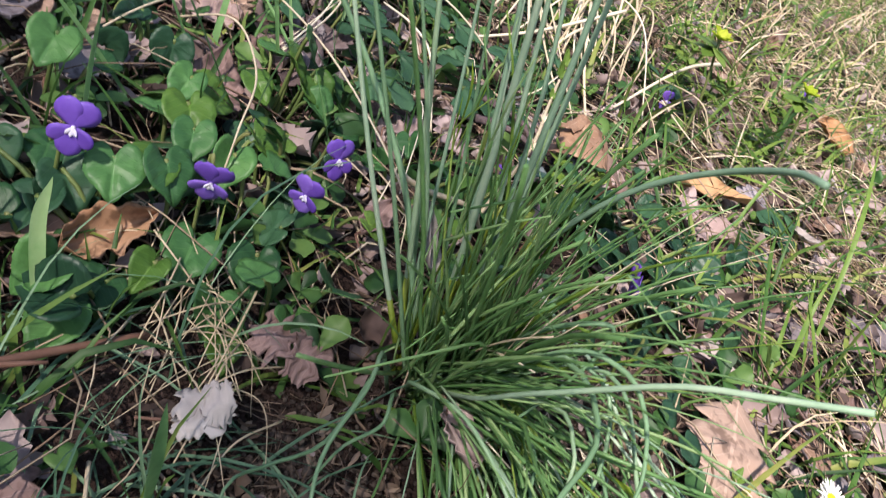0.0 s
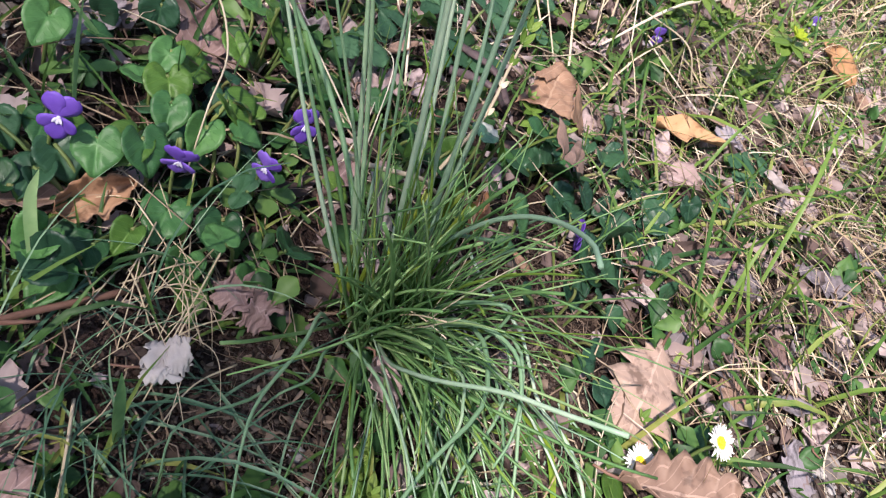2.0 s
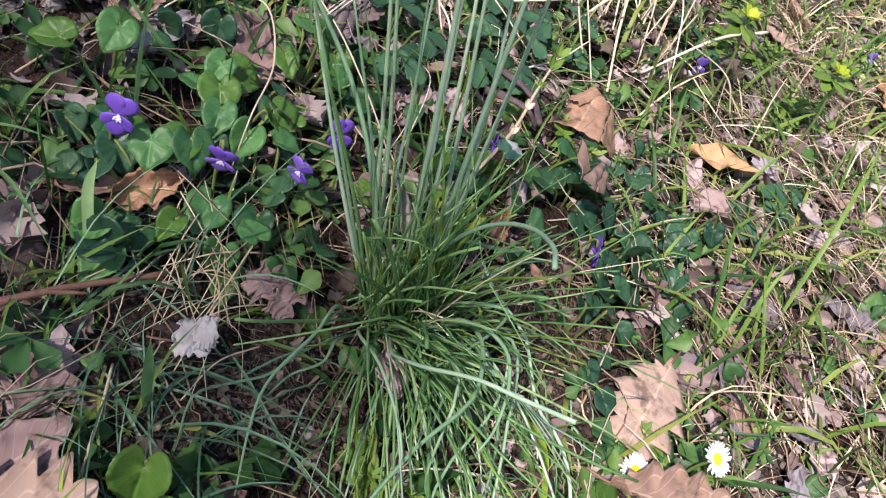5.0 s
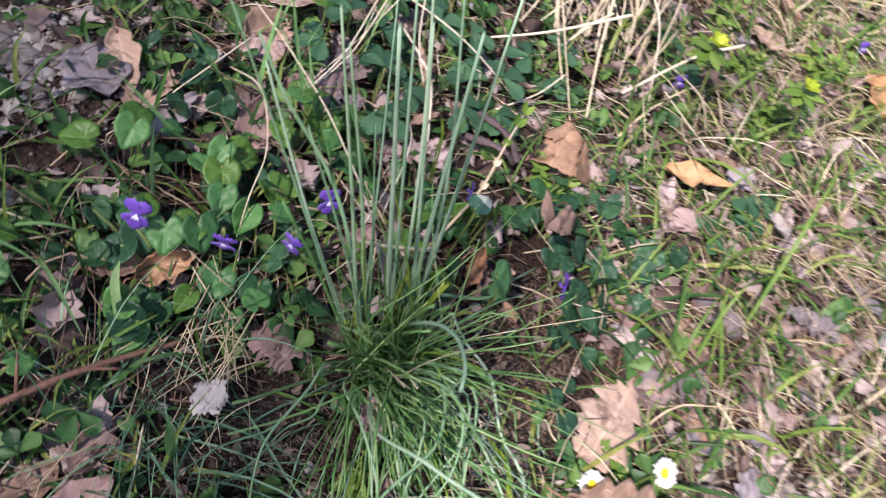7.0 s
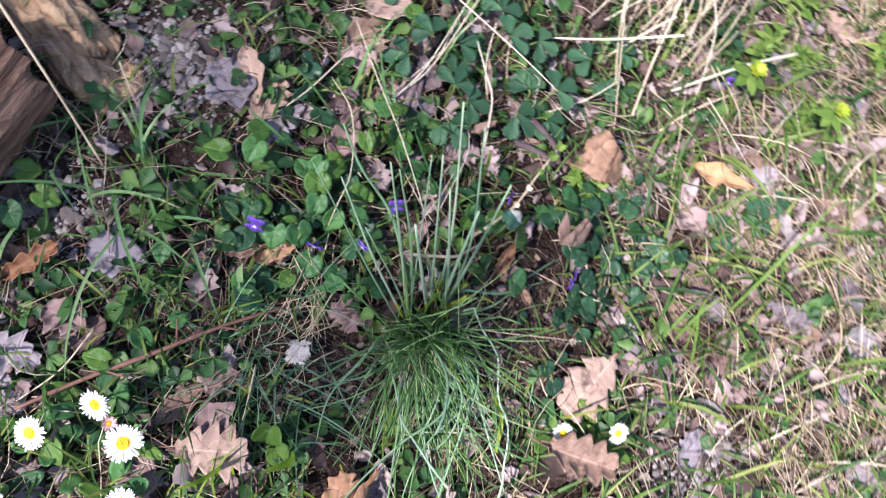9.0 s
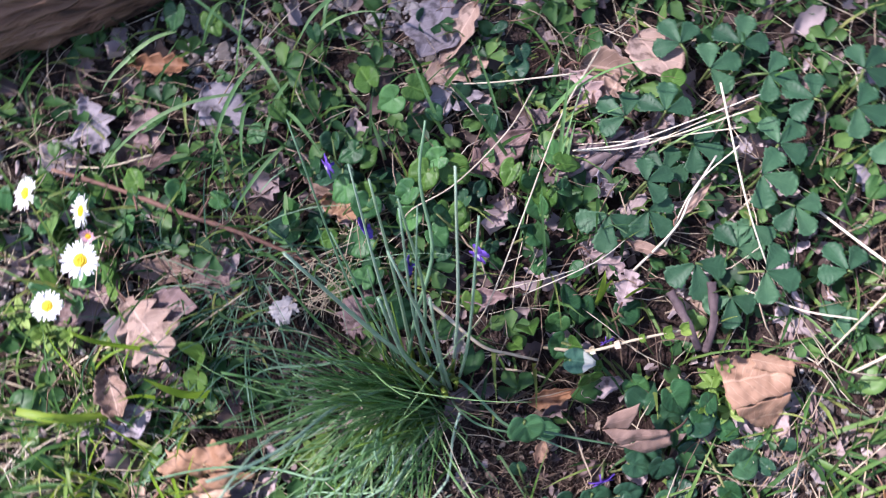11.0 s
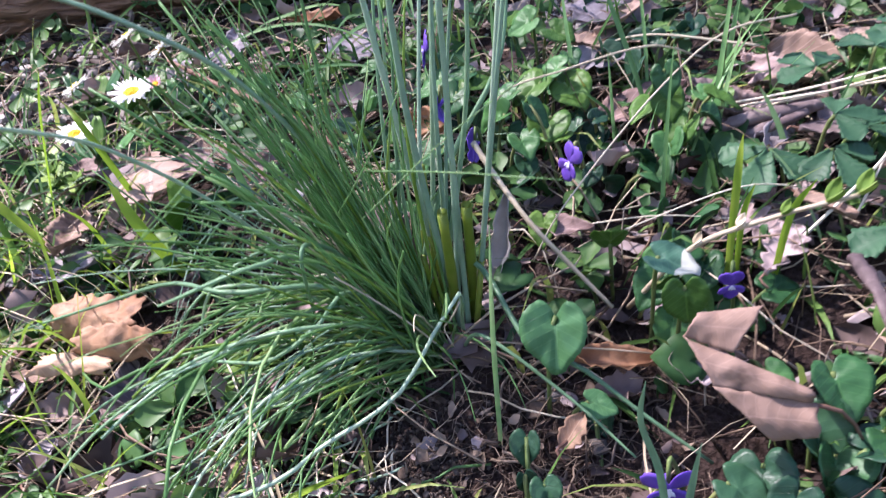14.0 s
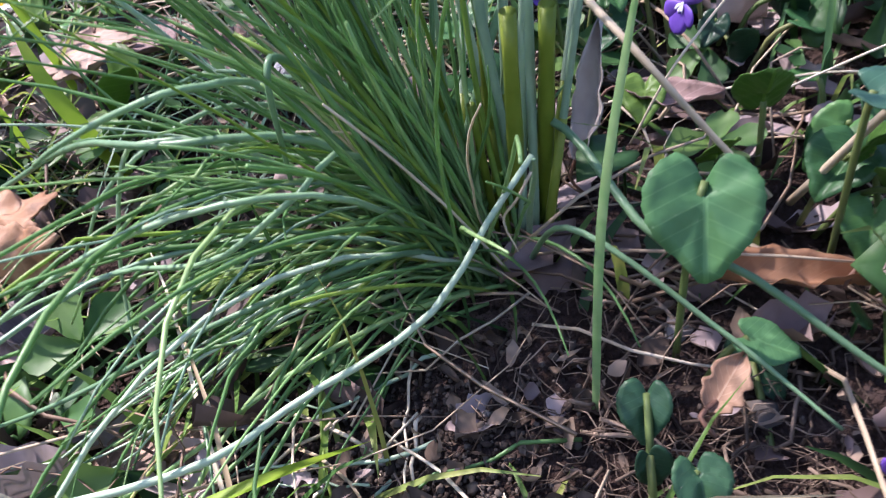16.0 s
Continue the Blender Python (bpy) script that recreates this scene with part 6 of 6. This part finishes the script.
def make_grass():
    r = random.Random(31)
    g, young = Geo(), Geo()
    for u, v in scatter(7700, r, green):
        tall = r.uniform(0.02, 0.055) * (1.3 if lit(u, v) > 0.5 else 1) * (1.25 if r.random() < 0.12 else 1)
        way = UP * r.uniform(0.3, 1) + Vector((r.gauss(0.12, 0.5), r.gauss(0, 0.5), 0.1))
        pts = flop((u, v, -0.002), way, tall, r.uniform(0.3, 2.2), 5, 0.04, r, 0.002)
        b = bump(u, v)
        pts = [p + Vector((0, 0, b)) for p in pts]
        w = r.uniform(0.001, 0.0026) * (1.35 if lit(u, v) > 0.5 else 1)
        # blades on the sunlit part take the brighter green in place of stronger sun
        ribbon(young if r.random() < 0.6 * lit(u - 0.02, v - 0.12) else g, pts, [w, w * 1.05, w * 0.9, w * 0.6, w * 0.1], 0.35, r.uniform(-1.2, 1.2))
    for k in range(1500):
        u, v = r.uniform(0.0, 0.62), r.uniform(0.42, 1.5)
        way = UP * r.uniform(0.4, 1) + Vector((r.gauss(0.1, 0.4), r.gauss(0, 0.4), 0.1))
        b = bump(u, v)
        pts = [p + Vector((0, 0, b)) for p in flop((u, v, -0.002), way, r.uniform(0.03, 0.07), r.uniform(0.3, 1.8), 5, 0.04, r, 0.002)]
        w = r.uniform(0.0014, 0.003)
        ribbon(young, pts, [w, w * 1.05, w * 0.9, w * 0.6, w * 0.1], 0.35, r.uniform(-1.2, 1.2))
    solo("young_grass", young, LIT_GRASS, S, "grass blades coloured brighter where the sun falls", "grass", kind="stuff")
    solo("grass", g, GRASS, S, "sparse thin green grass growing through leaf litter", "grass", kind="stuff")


def make_tangle():
    """Thin bluish blades that arch and lie over the litter uphill of the bare soil."""
    r = random.Random(38)
    g = Geo()
    for k in range(95):
        u, v = r.gauss(-0.1, 0.026), r.gauss(-0.112, 0.026)
        way = UP * r.uniform(0.3, 0.9) + Vector((r.gauss(0.25, 0.6), r.gauss(-0.15, 0.6), 0.05))
        b = bump(u, v)
        pts = [p + Vector((0, 0, b)) for p in flop((u, v, 0.0), way, r.uniform(0.035, 0.1), r.uniform(0.8, 2.4), 8, 0.04, r, 0.002)]
        w = r.uniform(0.0004, 0.0013)
        ribbon(g, pts, [w * (1 - 0.75 * (j / 7) ** 2) for j in range(8)], 0.5, r.uniform(-1.5, 1.5))
    solo("fine_grass", g, BLUE_BLADE, S, "thin blue-green grass blades arching over dry litter", "grass", kind="stuff")


def make_straw():
    r = random.Random(32)
    g = Geo()
    for u, v in scatter(8400, r, lambda u, v: (0.6 + 0.2 * lit(u, v)) * (1 - bare(u, v))):
        az, l = r.uniform(0, 2 * math.pi), r.uniform(0.015, 0.075)
        if lit(u, v) > 0.5 and r.random() < 0.5:
            az = r.gauss(-0.6, 0.6)
        d, n = Vector((math.cos(az), math.sin(az), r.gauss(0.02, 0.12))), Vector((-math.sin(az), math.cos(az), 0))
        p0 = Vector((u, v, bump(u, v) + abs(r.gauss(0, 0.006)) + 0.001))
        c, arch = r.gauss(0, 0.18) * l, abs(r.gauss(0, 0.12)) * l
        pts = [p0 + d * l * (k / 4 - 0.5) + n * c * math.sin(math.pi * k / 4) + Vector((0, 0, arch * math.sin(math.pi * k / 4))) for k in range(5)]
        for p in pts:
            p.z = max(p.z, bump(p.x, p.y) + 0.0005)
        w = r.uniform(0.00018, 0.0005) if r.random() < 0.93 else r.uniform(0.0004, 0.0008)
        for p in pts[1:4]:
            p += Vector((r.gauss(0, 0.02), r.gauss(0, 0.02), r.gauss(0, 0.012))) * l
        tube(g, pts, [w, w, w * 0.95, w * 0.85, w * 0.6], 3)
    solo("straw_litter", g, STRAW, S, "tangled dry straw lying on the soil", "straw", kind="stuff")


def make_roots():
    """Fine dry roots and rotten bits of stalk that curl over the bare soil."""
    r = random.Random(39)
    g = Geo()
    for k in range(520):
        cu, cv, q = ((0.034, 0.028, 0.024), (-0.045, -0.085, 0.02))[k % 4 == 0]
        p, az = Vector((r.gauss(cu, q), r.gauss(cv, q), 0)), r.uniform(0, 6.28)
        pts = []
        for j in range(6):
            pts.append(Vector((p.x, p.y, bump(p.x, p.y) + r.uniform(0.0005, 0.004))))
            az += r.gauss(0, 0.7)
            p += Vector((math.cos(az), math.sin(az), 0)) * 0.0035
        w = r.uniform(0.00009, 0.0002) if k % 5 else r.uniform(0.0003, 0.0006)
        tube(g, pts, [w] * 6, 3)
    for k in range(420):
        cu, cv, q = ((0.038, 0.018, 0.026), (0.05, -0.028, 0.02), (-0.045, -0.088, 0.022))[k % 3]
        u, v, l = r.gauss(cu, q), r.gauss(cv, q), r.uniform(0.002, 0.009)
        m = Matrix.Translation((u, v, bump(u, v) + r.uniform(0.0006, 0.003))) @ turn(r.gauss(0, 25), r.gauss(0, 25), r.uniform(0, 360))
        blade_leaf(g, l, l * r.uniform(0.15, 0.7), oval, 5, 3, r.gauss(0.1, 0.6), r.gauss(0.3, 0.5), l * 0.1, 0.0, 0.0, r.random() * 50, m, r.gauss(0, 0.5), 0.6)
    solo("fine_roots", g, ROOT, S, "fine brown roots and rotten leaf bits on bare soil", "roots", kind="stuff")


def make_thatch():
    """Pale dead grass that stands and leans among the green on the open part, its colour lightened further for the sun.
    """
    r = random.Random(36)
    g = Geo()
    for u, v in scatter(4100, r, lambda u, v: lit(u, v) * (0.02 + 1.4 * lit(u - 0.06, v - 0.22) + 1.6 * spot(u, v, -0.01, -0.22, 0.07)) * (1 - bare(u, v)) * (1 - spot(u, v, 0.075, 0.03, 0.05))):
        way = UP * r.uniform(0.05, 0.8) + Vector((r.gauss(0.2, 0.6), r.gauss(-0.1, 0.6), 0.05))
        b = bump(u, v)
        pts = [p + Vector((0, 0, b)) for p in flop((u, v, 0.0), way, r.uniform(0.025, 0.085), r.uniform(0.4, 2.0), 6, 0.06, r, 0.002)]
        w = r.uniform(0.0005, 0.0013)
        ribbon(g, pts, [w, w, w * 0.95, w * 0.85, w * 0.6, w * 0.2], 0.5, r.uniform(-1.5, 1.5))
    # the sunny far end of the bank, thick with pale stalks
    for k in range(2600):
        u, v = r.uniform(0.0, 0.62), r.uniform(0.42, 1.5)
        way = UP * r.uniform(0.1, 0.9) + Vector((r.gauss(0.1, 0.5), r.gauss(-0.1, 0.6), 0.05))
        b = bump(u, v)
        pts = [p + Vector((0, 0, b)) for p in flop((u, v, 0.0), way, r.uniform(0.03, 0.09), r.uniform(0.4, 2.0), 5, 0.06, r, 0.002)]
        w = r.uniform(0.0008, 0.0022)
        ribbon(g, pts, [w, w, w * 0.9, w * 0.7, w * 0.2], 0.5, r.uniform(-1.5, 1.5))
    solo("dead_grass", g, PALE_STRAW, S, "pale dead grass leaning among green blades", "grass", kind="stuff")


def make_litter():
    r = random.Random(33)
    g = Geo()
    for u, v in scatter(6900, r, lambda u, v: (0.55 + 0.35 * lit(u, v)) * (1 - bare(u, v)) * (1 - spot(u, v, 0.035, 0.015, 0.03))):
        l = r.uniform(0.006, 0.021) * (1.3 if r.random() < 0.1 + 0.25 * lit(u, v) else 1)
        m = Matrix.Translation((u, v, bump(u, v) + r.uniform(0.001, 0.006))) @ turn(r.gauss(0, 20), r.gauss(0, 20), r.uniform(0, 360))
        blade_leaf(g, l, l * r.uniform(0.35, 0.9), r.choice((oval, oval, lobed, toothed)), 8, 4, r.gauss(0.1, 0.6), r.gauss(0.3, 0.5), l * 0.08, 0.2, 0.0, r.random() * 50, m, r.gauss(0, 0.5), 0.6)
    # small crumbled bits on the bare soil
    for k in range(60):
        cu, cv, q = ((0.036, 0.02, 0.028), (-0.045, -0.088, 0.022))[k % 3 == 0]
        u, v, l = r.gauss(cu, q), r.gauss(cv, q), r.uniform(0.002, 0.0075)
        m = Matrix.Translation((u, v, bump(u, v) + r.uniform(0.0006, 0.003))) @ turn(r.gauss(0, 25), r.gauss(0, 25), r.uniform(0, 360))
        blade_leaf(g, l, l * r.uniform(0.25, 0.8), oval, 5, 3, r.gauss(0.1, 0.6), r.gauss(0.3, 0.5), l * 0.1, 0.0, 0.0, r.random() * 50, m, r.gauss(0, 0.5), 0.6)
    solo("leaf_litter", g, LITTER, S, "broken brown and grey leaf litter", "leaf litter", kind="stuff")


def make_under():
    r = random.Random(34)
    g = Geo()
    for u, v in scatter(2350, r, lambda u, v: (0.16 + 0.75 * (1 - lit(u, v))) * (1 - bare(u, v)) * (0.15 if spot(u, v, TUFT.x, TUFT.y, 0.03) > 0.4 else 1) * (1 - 0.75 * spot(u, v, -0.1, -0.09, 0.035)) * (1 - 0.8 * spot(u, v, 0.055, -0.08, 0.04)) * (1 - 0.95 * spot(u, v, 0.035, 0.05, 0.035))):
        s, h = r.uniform(0.006, 0.019), r.uniform(0.003, 0.018)
        p = Vector((u, v, bump(u, v) + h))
        m = Matrix.Translation(p) @ turn(r.gauss(0, 26), r.gauss(8, 26), r.uniform(0, 360))
        if r.random() < 0.4:
            heart_leaf(g, s, r.uniform(0.05, 0.35), m, r.random() * 9, 2, 14, 0.0003)
        else:
            for k in (-1, 0, 1):
                blade_leaf(g, s * 0.8, s * 0.6, toothed, 7, 4, -0.1, 0.25, 0, 0.1, 0.0, k, m @ turn(0, 0, 70 * k))
        tube(g, [m @ Vector((0, 0, 0)), p - Vector((0.002, 0, h + 0.002))], [0.0005, 0.0005], 3)
    solo("undergrowth", g, UNDER, S, "small low green leaves covering the soil", "undergrowth", kind="stuff")


def make_crumbs():
    r = random.Random(35)
    g, s = Geo(), Geo()
    for u, v in scatter(7000, r, lambda u, v: 0.2 + 0.8 * bare(u, v)):
        blob(g, (u, v, bump(u, v) + 0.0005), r.uniform(0.0007, 0.0026), r, 0.7)
    for k in range(1700):
        u, v = r.gauss(-0.047, 0.02), r.gauss(-0.09, 0.02)
        blob(g, (u, v, bump(u, v) + 0.0008), r.uniform(0.0008, 0.0026), r, 0.8)
    for k in range(2400):
        u, v = r.gauss(0.046, 0.017), r.gauss(-0.027, 0.016)
        blob(g, (u, v, bump(u, v) + 0.0008), r.uniform(0.0005, 0.0016) if r.random() < 0.93 else r.uniform(0.002, 0.003), r, 0.8)
    for i in range(4600):
        cu, cv, q = r.choice(((-0.285, 0.022, 0.03), (-0.26, 0.022, 0.022), (-0.265, -0.112, 0.025), (0.208, 0.011, 0.022), (-0.19, -0.32, 0.05), (-0.19, -0.32, 0.05), (-0.15, -0.27, 0.03), (0.045, 0.165, 0.014)))
        u, v = r.gauss(cu, q), r.gauss(cv, q)
        blob(s, (u, v, bump(u, v) + 0.001), r.uniform(0.0012, 0.0042) if r.random() < 0.9 else r.uniform(0.005, 0.011), r, 0.6)
    for u, v in scatter(2200, r, lambda u, v: 0.04 + 0.2 * lit(u, v) - 0.04 * spot(u, v, 0.04, 0.02, 0.04) + 0.5 * max(spot(u, v, -0.27, 0.03, 0.04), spot(u, v, 0.208, 0.011, 0.03), 0.6 * spot(u, v, -0.265, -0.115, 0.03))):
        blob(s, (u, v, bump(u, v) + 0.001), r.uniform(0.002, 0.007) * (1.5 if r.random() < 0.08 else 1), r, 0.75)
    solo("soil_crumbs", g, CLOD, S, "dark loose crumbs of soil", "soil", kind="stuff")
    solo("gravel", s, STONE, S, "small grey stones in the soil", "gravel", kind="stuff", smooth=False)


def make_meadow():
    """The grass and litter of the bank farther out, thinning away from the clump."""
    r = random.Random(43)
    blades, leaves = Geo(), Geo()
    k = 0
    while k < 15000:
        u, v = r.gauss(0.05, 1.1), r.gauss(0.4, 1.3)
        if -0.52 < u < 0.62 and -0.57 < v < 1.5:
            continue
        k += 1
        b = bump(u, v)
        if k % 3:
            way = UP * r.uniform(0.3, 1) + Vector((r.gauss(0.1, 0.5), r.gauss(0, 0.5), 0.1))
            pts = [p + Vector((0, 0, b)) for p in flop((u, v, -0.002), way, r.uniform(0.03, 0.08), r.uniform(0.3, 2.0), 4, 0.04, r, 0.002)]
            w = r.uniform(0.002, 0.005)
            ribbon(blades, pts, [w, w, w * 0.7, w * 0.1], 0.35, r.uniform(-1.2, 1.2))
        else:
            l = r.uniform(0.02, 0.05)
            m = Matrix.Translation((u, v, b + r.uniform(0.002, 0.01))) @ turn(r.gauss(0, 20), r.gauss(0, 20), r.uniform(0, 360))
            blade_leaf(leaves, l, l * r.uniform(0.4, 0.8), oval, 5, 2, r.gauss(0.1, 0.5), r.gauss(0.3, 0.4), 0.0, 0.0, 0.0, k, m)
    solo("meadow_grass", blades, GRASS, S, "sparse grass over the wider bank", "grass", kind="stuff")
    solo("fallen_leaves", leaves, LITTER, S, "scattered dead leaves over the wider bank", "leaf litter", kind="stuff")


make_grass()
make_meadow()
make_tangle()
make_straw()
make_roots()
make_thatch()
make_litter()
make_under()
make_crumbs()


# ---- unseen tree added to shade the uphill part of the bank, behind the first stand ----
def tree():
    r = random.Random(41)
    c = S @ Vector((-1.43, 0.4, 0)) + SUN_FROM * 4.0
    foot = Vector((c.x - 0.2, c.y - 0.2, 0))
    foot.z = -(0.4654 * foot.x - 0.0967 * foot.y) / 0.8798 - 0.05
    t = thing("tree", Matrix.Translation(foot), "unseen leafy tree added to shade the bank", "tree")
    top = c - foot
    trunk = tube(Geo(), curve([(0, 0, 0), top * 0.4 + Vector((0.08, 0, 0)), top * 0.8, top], 14), [0.09 - 0.006 * k for k in range(14)], 10)
    part("trunk", trunk, BARK, t)
    crown = Geo()
    for k in range(64):
        a, d, e = r.uniform(0, 2 * math.pi), r.random() ** 0.5, r.uniform(-1, 1)
        o = top + Vector((1.2 * d * math.cos(a), 1.2 * d * math.sin(a), 0.45 * e))
        p = top * r.uniform(0.75, 0.98)
        if k % 2 == 0:
            part("limb", tube(Geo(), curve([p, p.lerp(o, 0.5) + Vector((0, 0, 0.1)), o], 7), [0.03 - 0.0038 * j for j in range(7)], 6), BARK, t)
        for j in range(44):
            m = Matrix.Translation(o + Vector((r.gauss(0, 0.15), r.gauss(0, 0.15), r.gauss(0, 0.12)))) @ turn(r.uniform(-50, 50), r.uniform(-50, 50), r.uniform(0, 360))
            s = r.uniform(0.06, 0.09)
            blade_leaf(crown, s, s * 0.7, oval, 4, 2, -0.2, 0.2, 0, 0, 0.0, j, m)
    # a thin low spray added along the sun's line to shade clump and violets
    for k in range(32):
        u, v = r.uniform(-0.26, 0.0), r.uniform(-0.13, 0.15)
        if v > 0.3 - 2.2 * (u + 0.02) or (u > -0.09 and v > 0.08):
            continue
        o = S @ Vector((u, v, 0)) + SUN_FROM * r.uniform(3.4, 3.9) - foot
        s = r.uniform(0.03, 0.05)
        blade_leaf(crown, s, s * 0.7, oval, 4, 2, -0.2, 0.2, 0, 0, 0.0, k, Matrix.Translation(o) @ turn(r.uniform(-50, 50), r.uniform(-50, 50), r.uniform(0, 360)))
    # more leaves set between the sun and the ground on two sides of the clump
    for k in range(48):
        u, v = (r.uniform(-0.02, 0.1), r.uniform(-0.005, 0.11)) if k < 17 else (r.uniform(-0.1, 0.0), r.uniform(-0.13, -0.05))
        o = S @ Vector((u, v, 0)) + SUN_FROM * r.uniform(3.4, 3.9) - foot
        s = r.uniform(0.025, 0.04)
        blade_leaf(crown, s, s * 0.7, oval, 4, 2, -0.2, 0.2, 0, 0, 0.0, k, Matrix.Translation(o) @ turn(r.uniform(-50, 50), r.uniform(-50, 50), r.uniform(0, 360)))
    # limbs that reach out to the added spray
    for v in (-0.08, 0.02, 0.12):
        a, b = (S @ Vector((u, v, 0)) + SUN_FROM * 3.65 - foot for u in (-0.32, 0.05))
        part("limb", tube(Geo(), curve([top * 0.9, a, b], 9), [0.012 - 0.0012 * j for j in range(9)], 6), BARK, t)
    tagged(part("crown", crown, UNDER, t, "leaves added to block the sun"), kind="stuff")


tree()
